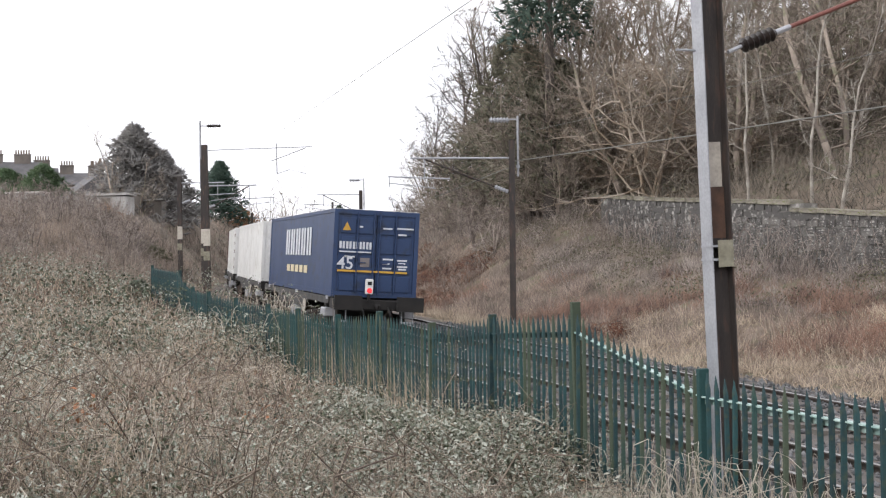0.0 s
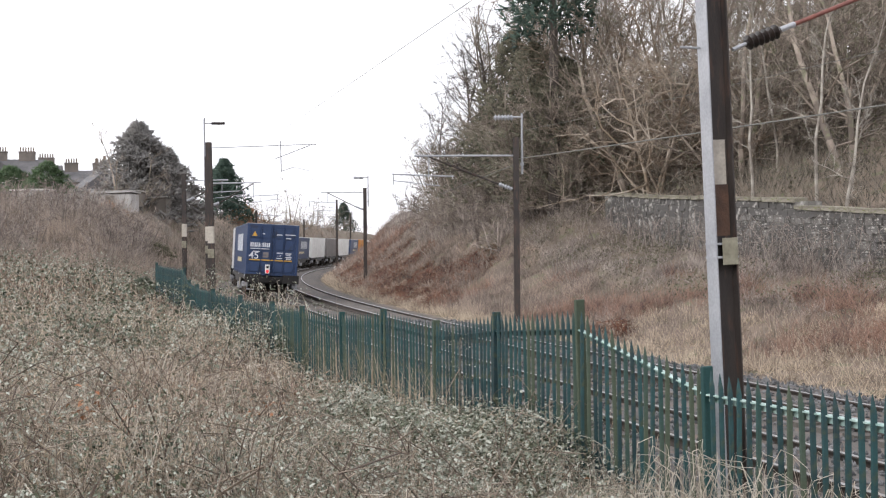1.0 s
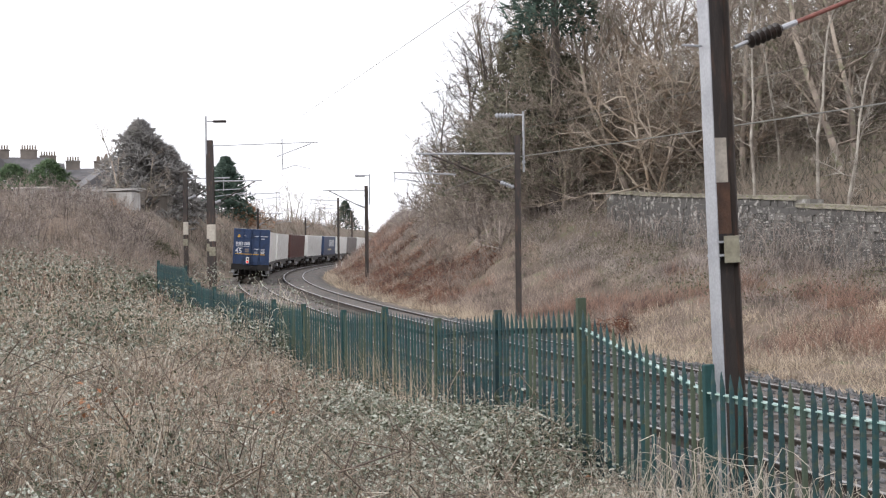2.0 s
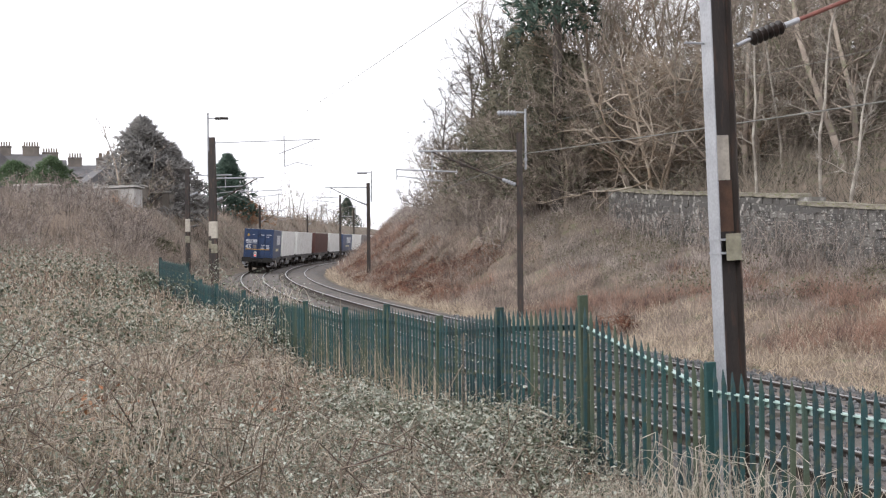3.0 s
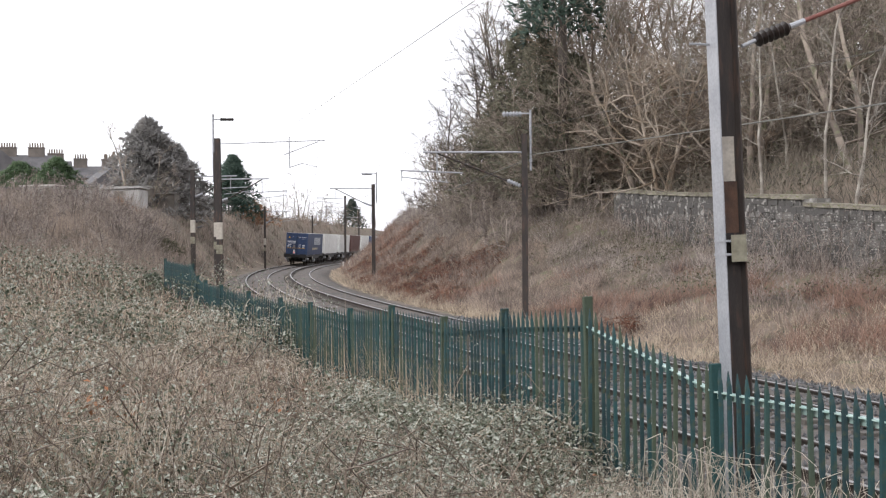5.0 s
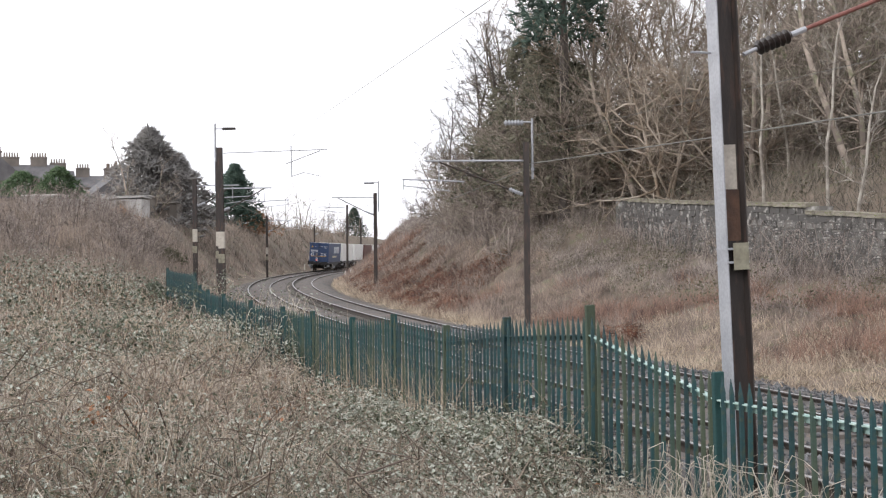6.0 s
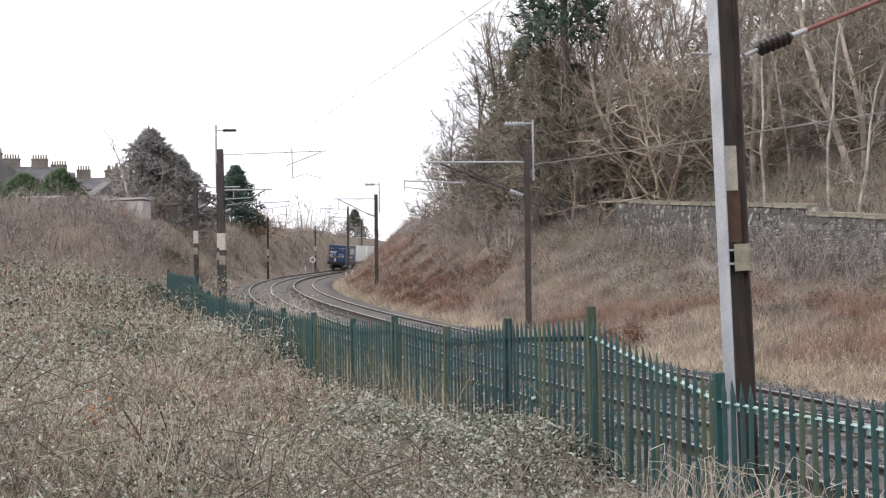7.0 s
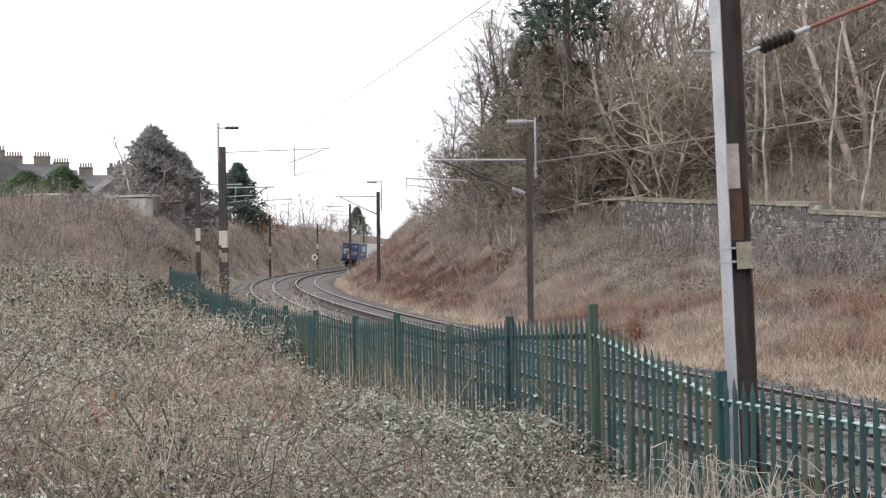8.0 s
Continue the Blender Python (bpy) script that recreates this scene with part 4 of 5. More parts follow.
def growth(x, y):
    """Where the field is leafy bramble (above 0) and where dead stems take over (below 0)."""
    g = lumps(x, y, 3.2, 1.0) + 0.5 * lumps(x, y, 1.1, 4.0)
    g -= 1.5 * np.exp(-((x + 2.9) / 1.3) ** 2 - ((y - 16.5) / 4.5) ** 2)
    g += 1.3 * np.exp(-((x + 0.5) / 1.1) ** 2 - ((y - 12.4) / 1.8) ** 2)
    g -= 0.4 * np.exp(-((x - 0.0) / 1.6) ** 2 - ((y - 8.2) / 1.2) ** 2)
    g += 0.6 * np.exp(-((x + 6.5) / 2.5) ** 2 - ((y - 20) / 7) ** 2)
    return g


# brambles of the near field
x, y, s, o, z, h = field_points(330000)
x, y, s, o, way, tall = clumps(x, y, 12, 0.085)
k = o < -4.5
x, y, s, o, tall = x[k], y[k], s[k], o[k], tall[k]
z, h = ground_height(x, y), scrub_height(x, y, s, o) * (0.6 + 0.4 * tall)
k = growth(x, y) > -0.02 + 0.5 * R.uniform(-1, 1, len(x))
dist = np.hypot(x, y)
tier = np.floor(R.uniform(0, 1, len(x)) ** 1.3 * 5) / 5 + 0.1 * lumps(x, y, 0.3, 2.0)
pos = np.stack([x, y, z + h * (1.04 - 0.7 * tier)], -1)[k]
sz = (R.uniform(0.022, 0.062, len(x)) * np.clip(dist / 13, 0.6, 1.45) * 1.12)[k]
stuff("bramble_leaves", leaves(pos, sz, 0.75), M_LEAF, "grey-green and pale bramble leaves over the rough field", "brambles")
# dark green leaves low down, their colour deepened for the shade in the gaps
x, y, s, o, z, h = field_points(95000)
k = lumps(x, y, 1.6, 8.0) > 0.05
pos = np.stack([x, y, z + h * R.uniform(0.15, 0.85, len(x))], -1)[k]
stuff("shaded_leaves", leaves(pos, (R.uniform(0.05, 0.09, len(x)) * np.clip(np.hypot(x, y) / 14, 0.85, 2))[k], 0.9), M_LEAF_DARK, "dark green bramble leaves low in the thicket, darkened for its shade", "brambles")
x, y, s, o, z, h = field_points(46000)
k = growth(x, y) < 0.3
stuff("dry_grass", spikes(np.stack([x, y, z], -1)[k], (h * R.uniform(0.4, 1.05, len(x)))[k], (0.0003 * np.hypot(x, y))[k], 0.5, 1.2), M_STRAW, "tall bleached dead grass in the field", "grass")
x, y, s, o, z, h = field_points(34000)
stuff("dry_stems", spikes(np.stack([x, y, z + h * R.uniform(0.1, 0.5, len(x))], -1), h * R.uniform(0.3, 0.8, len(x)), 0.00038 * np.hypot(x, y), 0.8, 1.3), M_FIELD, "tangle of brown dead stems in the field", "scrub")
x, y, s, o, z, h = field_points(36000)
k = (growth(x, y) < -0.15) & (y > 9)
stuff("red_stems", spikes(np.stack([x, y, z], -1)[k], (h * R.uniform(0.7, 1.2, len(x)))[k], (0.00036 * np.hypot(x, y))[k], 0.25, 0.6), M_STEM_RED, "patches of reddish upright dead stems", "scrub")
x, y, s, o, z, h = field_points(2600, 5.0, 22)
k = lumps(x, y, 1.3, 9.0) > 0.78
pos = np.stack([x, y, z + h * R.uniform(0.8, 1.05, len(x))], -1)[k]
pos = (pos[:, None] + R.normal(0, 0.09, (len(pos), 5, 3))).reshape(-1, 3)
stuff("withered_leaves", leaves(pos, R.uniform(0.05, 0.09, len(pos)), 0.9), M_LEAF_RUST, "withered orange-brown leaves on bramble canes", "leaves")


def arches(n, pts, length, rise, r, material, name, label):
    """Arching canes, each a bent run of six tapered pieces."""
    x, y, z = pts
    a = R.uniform(0, 2 * np.pi, n)
    ln = length * R.uniform(0.5, 1.3, n)
    up = rise * R.uniform(0.6, 1.3, n)
    rr = r * R.uniform(0.6, 1.3, n)
    P0, P1, A, B = [], [], [], []
    prev = None
    wob = R.normal(0, 0.09, (n, 7, 3)) * ln[:, None, None]
    for i in range(7):
        t = i / 6
        c = np.stack([x + np.cos(a) * ln * t, y + np.sin(a) * ln * t, z + up * (1 - (1 - 1.55 * t) ** 2)], -1) + wob[:, i] * (i > 0)
        if prev is not None:
            P0.append(prev), P1.append(c), A.append(rr * (1 - 0.7 * (t - 1 / 6))), B.append(rr * (1 - 0.7 * t))
        prev = c
    return stuff(name, tubes(np.concatenate(P0), np.concatenate(P1), np.concatenate(A), np.concatenate(B)), material, label, "brambles")


x, y, s, o, z, h = field_points(2400, 4.6, 30)
arches(len(x), (x, y, z + 0.3 * h), 0.7, h * 0.85, 0.0045, M_CANE, "bramble_canes", "arching brown bramble canes across the field")
x, y, s, o, z, h = field_points(19000, 4.8, 30)
arches(len(x), (x, y, z + h * R.uniform(0.25, 0.8, len(x))), 0.30, h * 0.32, 0.00027 * np.hypot(x, y) + 0.0005, M_PALE_CANE, "tangled_twigs", "pale curled dead twigs tangled over the brambles")
x, y, s, o, z, h = field_points(8000, 4.8, 26)
arches(len(x), (x, y, z + h * R.uniform(0.2, 0.75, len(x))), 0.36, h * 0.35, 0.00028 * np.hypot(x, y) + 0.0006, M_STRAW, "straw_twigs", "straw-coloured curled grass and twigs over the brambles")
x, y, s, o, z, h = field_points(380, 5.0, 16)
arches(len(x), (x, y, z + 0.2 * h), 1.25, h * 0.98, 0.0075, M_CANE, "long_canes", "long dark arching bramble canes")
x, y, s, o, z, h = field_points(260, 5.2, 18)
arches(len(x), (x, y, z + 0.3 * h), 0.8, h * 0.75, 0.0042, M_PALE_CANE, "bleached_canes", "bleached dead bramble canes across the field")
x, y, s, o, z, h = field_points(150, 5.5, 24)
stuff("dead_stalks", spikes(np.stack([x, y, z], -1), h * R.uniform(1.05, 1.4, len(x)), 0.0065, 0.12, 0.25), M_CANE, "dark upright dead stalks above the brambles", "scrub")

# the same growth round the place where the camera stands
x, y = R.uniform(-26, 7, 30000), R.uniform(-22, 7, 30000)
s, o = line_coords(x, y)
k = (o < -4.6) & (np.hypot(x, y) > 2.0) & ((y < 1) | (np.abs(x) > y * 0.6))
x, y, s, o = x[k], y[k], s[k], o[k]
z = ground_height(x, y)
stuff("field_grass", spikes(np.stack([x, y, z], -1), R.uniform(0.25, 0.7, len(x)), 0.004, 0.5, 0.9, True), M_STRAW, "dead grass of the field beside the fence", "grass")
stuff("field_leaves", leaves(np.stack([x, y, z + R.uniform(0.1, 0.6, len(x))], -1), R.uniform(0.04, 0.08, len(x)), 0.6), M_LEAF, "bramble leaves of the field beside the fence", "brambles")

x, y, s, o = strew(6500, 2.5, 8.6, -6.2, -4.45)
stuff("bleached_grass", spikes(np.stack([x, y, ground_height(x, y)], -1), R.uniform(0.45, 1.05, len(x)), 0.0032, 0.45, 0.9), M_PALE_CANE, "bleached grass in front of the fence", "grass")

# pale dead grass and canes against the foot of the fence
x, y, s, o = strew(9000, 2, 30, -5.3, -4.45)
z = ground_height(x, y)
stuff("fence_grass", spikes(np.stack([x, y, z], -1), R.uniform(0.4, 1.0, len(x)) * np.where((s > 14) & (s < 23), 1.6, np.where(s < 8, 1.05, 0.7)), 0.004, 0.4, 0.9), M_STRAW, "bleached grass grown through the foot of the fence", "grass")
x, y, s, o = strew(650, 2.5, 8.0, -6.0, -4.45)
arches(len(x), (x, y, ground_height(x, y)), 0.55, 0.9, 0.0042, M_PALE_CANE, "fence_canes", "bleached canes leaning on the fence")

x, y, s, o = strew(22000, 8.5, 15, -7.2, -4.5)
k = lumps(x, y, 1.5, 3.0) > -0.4
z = ground_height(x, y) + scrub_height(x, y, s, o) * R.uniform(0.45, 1.1, len(x))
stuff("fence_bramble", leaves(np.stack([x, y, z], -1)[k], R.uniform(0.035, 0.07, len(x))[k], 0.5), M_LEAF, "pale bramble leaves piled against the fence", "brambles")

x, y, s, o = strew(22, 19, 24.5, -5.4, -4.5)
stuff("dead_branches", spikes(np.stack([x, y, ground_height(x, y)], -1), R.uniform(1.6, 2.5, len(x)), 0.013, 0.4, 0.7), M_CANE, "dead branches standing above the fence", "branches")

# the far bank: straw at its foot, reddish and brown stems above, grey twigs under the wall
x, y, s, o = strew(100000, 8, 150, 4.4, 11.0, 1.5)
x, y, s, o, way, tall = clumps(x, y, 18, 0.2)
k = (o > 4.2) & (o < 6.6 + 1.5 * lumps(x, y, 4, 2.0) + 0.8 * R.uniform(0, 1, len(x)) + 3.0 * (1 - smooth(s, 22, 42)))
z = ground_height(x, y) + 0.12 * np.maximum(lumps(x, y, 0.7, 1.0), 0)
stuff("bank_grass", spikes(np.stack([x, y, z - 0.03], -1)[k], (R.uniform(0.2, 0.5, len(x)) * tall)[k], (0.006 + 0.00016 * s)[k], 1.15, 1.0, True, way[k]), M_BANK_STRAW, "flattened straw-coloured grass tufts along the foot of the bank", "grass")
x, y, s, o = strew(120000, 8, 170, 5.6, 15.5, 1.5)
x, y, s, o, way, tall = clumps(x, y, 16, 0.26)
k = o < WALL_O - 0.05 + 3 * (s > 53)
x, y, s, o, way, tall = x[k], y[k], s[k], o[k], way[k], tall[k]
z = ground_height(x, y)
w = lumps(x, y, 4.5, 2.0) + 0.4 * lumps(x, y, 1.6, 7.0)
mound = lumps(x, y, 1.4, 3.3)
thin = (1 - smooth(s, 26, 44)) * (1 - smooth(o, 8, 12))
keep = R.uniform(0, 1, len(x)) > np.maximum(0.7 * thin * (w < 0.25), 0.55 * (mound < -0.25))
x, y, s, o, z, w, way, tall, mound = (q[keep] for q in (x, y, s, o, z, w, way, tall, mound))
red = (w > 0.3) & (o < 11.5)
grey = (o + 1.5 * w > 10.0) & ~red
hh = R.uniform(0.4, 1.0, len(x)) * (0.7 + 0.45 * mound) * tall + 0.15
th = 0.005 + 0.00016 * s
b = np.stack([x, y, z - 0.03 + 0.18 * np.maximum(mound, 0)], -1)
for kk, name, m, label in ((red, "red_scrub", M_STEM_RED, "reddish dead bracken and stems on the bank"), (grey, "grey_scrub", M_STEM_GREY, "grey leafless twigs on the upper bank"),
                           (~red & ~grey, "brown_scrub", M_STEM, "brown dead stems on the bank")):
    stuff(name, spikes(b[kk], hh[kk] * np.where((o[kk] > 11.5) & (s[kk] < 54), 0.7, 1.0), th[kk], 0.75, 1.2, True, way[kk]), m, label, "scrub")
# mounds of collapsed bracken, each a heap of drooping fronds
x, y, s, o = strew(120, 20, 95, 5.6, 9.4)
k = lumps(x, y, 6.0, 1.5) > 0.25 - 0.5 * smooth(s, 40, 60)
cx, cy, cs = x[k], y[k], R.uniform(0.45, 1.0, k.sum())
x, y = (np.repeat(c, 220) for c in (cx, cy))
cs = np.repeat(cs, 220)
a, q = R.uniform(0, 2 * np.pi, len(x)), np.sqrt(R.uniform(0, 1, len(x)))
x, y = x + np.cos(a) * q * cs * 1.3, y + np.sin(a) * q * cs * 0.9
p0 = np.stack([x, y, ground_height(x, y) + cs * 0.75 * (1 - q ** 2) * R.uniform(0.5, 1.1, len(x))], -1)
ln = cs * R.uniform(0.25, 0.6, len(x))
p1 = p0 + np.stack([np.cos(a) * ln, np.sin(a) * ln, -ln * R.uniform(-0.3, 1.1, len(x))], -1) + R.normal(0, 0.16, (len(x), 3))
stuff("dead_bracken", needles(p0, p1, np.full(len(x), 0.013)), M_BRACKEN, "heaps of collapsed rust-brown bracken at the foot of the bank", "bracken")
x, y, s, o = strew(16000, 10, 60, 9.5, 14.1)
z = ground_height(x, y)
k = lumps(x, y, 2.4, 4.4) > 0.0
stuff("bank_leaves", leaves(np.stack([x, y, z + R.uniform(0.1, 0.7, len(x))], -1)[k], R.uniform(0.07, 0.12, len(x))[k], 0.8), M_MOSS, "dull bramble leaves under the wall", "brambles")
# leafless twigs hanging over the wall's face
x, y, s, o = strew(420, 26, 54, 12.6, 14.0)
arches(len(x), (x, y, ground_height(x, y) + 0.1), 1.0, R.uniform(0.6, 1.7, len(x)), 0.011, M_STEM_GREY, "wall_twigs", "grey leafless briars against the old wall")

# undergrowth of the wood behind the wall
x, y, s, o = strew(40000, 12, 80, 15.2, 52)
z = ground_height(x, y)
k = lumps(x, y, 4.0, 5.0) > -0.1
stuff("wood_twigs", spikes(np.stack([x, y, z], -1), R.uniform(0.5, 2.2, len(x)), 0.016, 0.7, 0.9, True), M_UNDER, "leafless undergrowth twigs on the wooded slope", "undergrowth")
x, y, s, o = strew(30000, 12, 80, 15.2, 52)
z = ground_height(x, y)
k = lumps(x, y, 4.0, 9.0) > 0.0
stuff("wood_leaves", leaves(np.stack([x, y, z + R.uniform(0.05, 0.9, len(x))], -1)[k], R.uniform(0.12, 0.24, len(x))[k], 0.8), M_MOSS, "dull green undergrowth leaves on the wooded slope", "undergrowth")

# the bank on this side, beyond the field
x, y = fan(110000, 46, 260, -1100, -90)
x, y, s, o, way, tall = clumps(x, y, 10, 0.3)
k = (o < -5.0) & (o > -60) & (s > 44)
x, y, s, o, way, tall = x[k], y[k], s[k], o[k], way[k], tall[k]
z = ground_height(x, y)
w = lumps(x, y, 5.5, 2.0)
hh = (0.6 + 0.45 * w + 0.25 * lumps(x, y, 2, 1.0)) * R.uniform(0.6, 1.3, len(x)) + 0.2
hh = hh * np.where(o > -6, 0.45, 1.15) * tall * (1 - 0.6 * smooth(y, 80, 94) * smooth(-x, 22, 27))
b = np.stack([x, y, z - 0.04], -1)
th = 0.005 + 0.00017 * s
kk = w > 0.1
stuff("near_bank_scrub", spikes(b[kk], hh[kk] * 1.5, th[kk], 0.35, 0.6, True, way[kk]), M_SCRUB, "tall brown leafless scrub on the near bank", "scrub")
kk = (w <= 0.1) & (o < -6)
stuff("near_bank_stems", spikes(b[kk], hh[kk], th[kk], 0.5, 0.8, True, way[kk]), M_SCRUB, "grey-brown dead stems on the near bank", "scrub")
kk = (w <= 0.1) & (o >= -6)
stuff("near_bank_grass", spikes(b[kk], hh[kk] * 0.7, th[kk], 0.7, 0.8, True, way[kk]), M_STRAW, "straw-coloured grass beside the near track", "grass")


# ---- trees ----
def grow(seed, height, spread, stems=1, limbs=14, subs=9, twigs=9, droop=0.0, start=0.2, upright=0.6, reach=0.45, girth=1.0, wander=0.16):
    """Pieces of a leafless tree: (from, to, radius at both ends), trunk first."""
    r = np.random.RandomState(seed)
    trunk, crown, tw = [], [], []

    def run(p, d, length, rad, n, wander, lift, out):
        pts = [p]
        for i in range(n):
            d = d + r.normal(0, wander, 3) + np.array([0, 0, lift])
            d = d / np.linalg.norm(d)
            q = pts[-1] + d * length / n
            out.append((pts[-1], q, rad * (1 - 0.8 * i / n), rad * (1 - 0.8 * (i + 1) / n)))
            pts.append(q)
        return pts, d

    for st in range(stems):
        a = r.uniform(0, 6.28)
        d0 = np.array([np.cos(a) * 0.22 * (stems > 1), np.sin(a) * 0.22 * (stems > 1), 1.0])
        hh = height * r.uniform(0.75, 1.0)
        pts, _ = run(np.array([np.cos(a), np.sin(a), 0]) * 0.18 * (stems > 1) + np.array([0, 0, -0.3]), d0, hh, (0.011 * hh + 0.02) * girth, 8, 0.09, 0.02, trunk)
        pts = np.array(pts)
        for i in range(limbs):
            f = start + (1 - start) * (i + r.uniform(0, 1)) / limbs
            j = f * 8
            p = pts[int(min(j, 7))] + (pts[int(min(j, 7)) + 1] - pts[int(min(j, 7))]) * (j % 1 if j < 8 else 1)
            a = r.uniform(0, 6.28)
            el = upright * r.uniform(0.5, 1.4) * (0.5 + f)
            d = np.array([np.cos(a), np.sin(a), el])
            ln = spread * r.uniform(0.6, 1.15) * (1.15 - 0.6 * f)
            lp, _ = run(p, d / np.linalg.norm(d), ln, 0.010 * ln + 0.010, 5, wander, 0.05 - droop, crown)
            lp = np.array(lp)
            for k in range(subs):
                g = 0.2 + 0.8 * (k + r.uniform(0, 1)) / subs
                j = min(g * 5, 4.99)
                p2 = lp[int(j)] + (lp[int(j) + 1] - lp[int(j)]) * (j % 1)
                d2 = lp[int(j) + 1] - lp[int(j)]
                d2 = d2 / np.linalg.norm(d2) + r.normal(0, 0.6, 3)
                ls = ln * reach * r.uniform(0.5, 1.1) * (1.15 - 0.5 * g)
                sp, _ = run(p2, d2 / np.linalg.norm(d2), ls, 0.010 * ls + 0.006, 3, wander + 0.04, 0.06 - droop, crown)
                for w in range(twigs):
                    j = r.uniform(0.3, 2.99)
                    p3 = sp[int(j)] + (sp[int(j) + 1] - sp[int(j)]) * (j % 1)
                    d3 = sp[int(j) + 1] - sp[int(j)]
                    d3 = d3 / np.linalg.norm(d3) + r.normal(0, 0.55, 3)
                    tw.append((p3, p3 + d3 / np.linalg.norm(d3) * ls * r.uniform(0.35, 0.8), 0.009))
    return trunk, crown, tw


def as_mesh(name, pieces, k):
    p0, p1 = np.array([p[0] for p in pieces]), np.array([p[1] for p in pieces])
    r0, r1 = np.array([p[2] for p in pieces]), np.array([p[3] for p in pieces])
    return from_arrays(name, *tubes(p0, p1, r0, r1, k))


def bare_tree(m, label, bark, *args, **kw):
    t = thing("bare_tree", m, label, "tree", "leafless trees")
    trunk, crown, tw = grow(*args, **kw)
    for i in range(0, len(trunk), 8):
        link("trunk", as_mesh("trunk", trunk[i:i + 8], 7), bark, t)
    p0, p1, r0 = np.array([p[0] for p in tw]), np.array([p[1] for p in tw]), np.array([p[2] for p in tw])
    q0, q1 = np.array([p[0] for p in crown]), np.array([p[1] for p in crown])
    v, f = tubes(q0, q1, np.array([p[2] for p in crown]), np.array([p[3] for p in crown]), 3)
    f = np.concatenate([f[:, (0, 1, 2)], f[:, (0, 2, 3)]])
    v2, f2 = needles(p0, p1, r0)
    link("crown", from_arrays("crown", np.concatenate([v, v2]), np.concatenate([f, f2 + len(v)])), bark, t)
    return t


def plant(proto, x, y, turn, size, sink=0.0):
    return copy_thing(proto, Matrix.Translation((x, y, z_at(x, y) - sink)) @ pose(0, 0, 0, 0, 0, turn))


LEAFLESS = "tall leafless grey-brown tree with dense twigs"
SHRUB = "many-stemmed leafless shrub with spreading twigs"


def spot(px, d):
    return px * d / 2100, d


def behind_wall(x, y):
    """Moves a place of the plan back until it lies clear of the boundary wall and of the bank's face."""
    s_, o_ = line_coords(np.array([x]), np.array([y]))
    while o_[0] < (WALL_O + 1.4 if s_[0] < 56 else 12.5) and y < 120:
        x, y = x * 1.02, y * 1.02
        s_, o_ = line_coords(np.array([x]), np.array([y]))
    return x, y


def tree_at(px, d, *args, **kw):
    x, y = spot(px, d)
    if px > 20:
        x, y = behind_wall(x, y)
    return bare_tree(Matrix.Translation((x, y, z_at(x, y))) @ pose(0, 0, 0, 0, 0, kw.pop("turn", 0)), *args, **kw)


big = [tree_at(100, 59, LEAFLESS, M_BARK_DARK, 3, 11.5, 4.2, limbs=17, subs=9, twigs=9, start=0.12),
       tree_at(240, 56, LEAFLESS, M_BARK, 5, 13, 4.6, stems=2, limbs=14, subs=9, twigs=9, start=0.1),
       tree_at(455, 58, "many-stemmed leafless tree with tan bark behind the wall", M_BARK_TAN, 7, 11.5, 4.6, stems=4, limbs=9, subs=9, twigs=9, start=0.15),
       tree_at(560, 52, LEAFLESS, M_BARK, 9, 14, 3.6, stems=2, limbs=14, subs=9, twigs=9, start=0.1, upright=0.9),
       tree_at(688, 41, "slim leafless birch with pale bark", M_BIRCH, 13, 13, 1.8, limbs=14, subs=7, twigs=7, start=0.2, upright=1.0, girth=0.5)]
low = [tree_at(300, 61, SHRUB, M_BARK, 21, 7.0, 3.6, stems=5, limbs=8, subs=9, twigs=9, start=0.08, upright=0.6, droop=0.02),
       tree_at(20, 92, SHRUB, M_STEM_GREY, 23, 3.4, 1.8, stems=4, limbs=6, subs=6, twigs=6, start=0.1),
       tree_at(350, 60, "leafless shrub with pale drooping branches by the wall", M_BARK_TAN, 25, 4.6, 3.8, stems=3, limbs=8, subs=9, twigs=9, start=0.15, upright=0.35, droop=0.06)]
spread_tree = tree_at(398, 52, "low-branching leafless tree with pale drooping limbs by the wall", M_BARK_PALE, 57, 8.5, 5.6, stems=3, limbs=13, subs=8, twigs=6, start=0.04, upright=0.36, droop=0.03, reach=0.5, wander=0.3)
rr = random.Random(8)


for px, d in ((165, 64), (190, 70), (215, 66), (260, 63), (300, 58), (330, 66), (365, 57), (395, 64), (440, 56), (470, 62), (505, 55), (530, 66), (580, 58), (615, 52), (640, 62), (660, 54),
              (715, 52), (740, 46), (770, 56), (800, 50), (420, 76), (600, 74), (870, 48), (245, 80), (285, 88), (330, 84), (375, 90), (425, 92), (470, 86), (520, 90), (570, 84)):
    x, y = behind_wall(*spot(px + rr.uniform(-8, 8), d + rr.uniform(-2, 2)))
    plant(big[rr.choice((1, 1, 2, 3, 3, 4))], x, y, rr.uniform(0, 360), 1)
tall = tree_at(230, 72, LEAFLESS, M_BARK, 41, 14.5, 4.2, limbs=16, subs=8, twigs=8, start=0.2, upright=0.8)
for px, d in ((150, 67), (178, 72), (204, 70), (256, 70), (282, 73), (310, 70), (346, 74), (382, 70), (268, 78), (330, 78), (410, 72), (450, 74), (135, 66)):
    x, y = behind_wall(*spot(px, d))
    plant(tall, x, y, rr.uniform(0, 360), 1)
for px, d in ((35, 72), (62, 66), (82, 62), (118, 56), (140, 60), (108, 64)):
    x, y = behind_wall(*spot(px, d))
    plant(big[0], x, y, rr.uniform(0, 360), 1, 2.6 if px < 60 else 0.8)
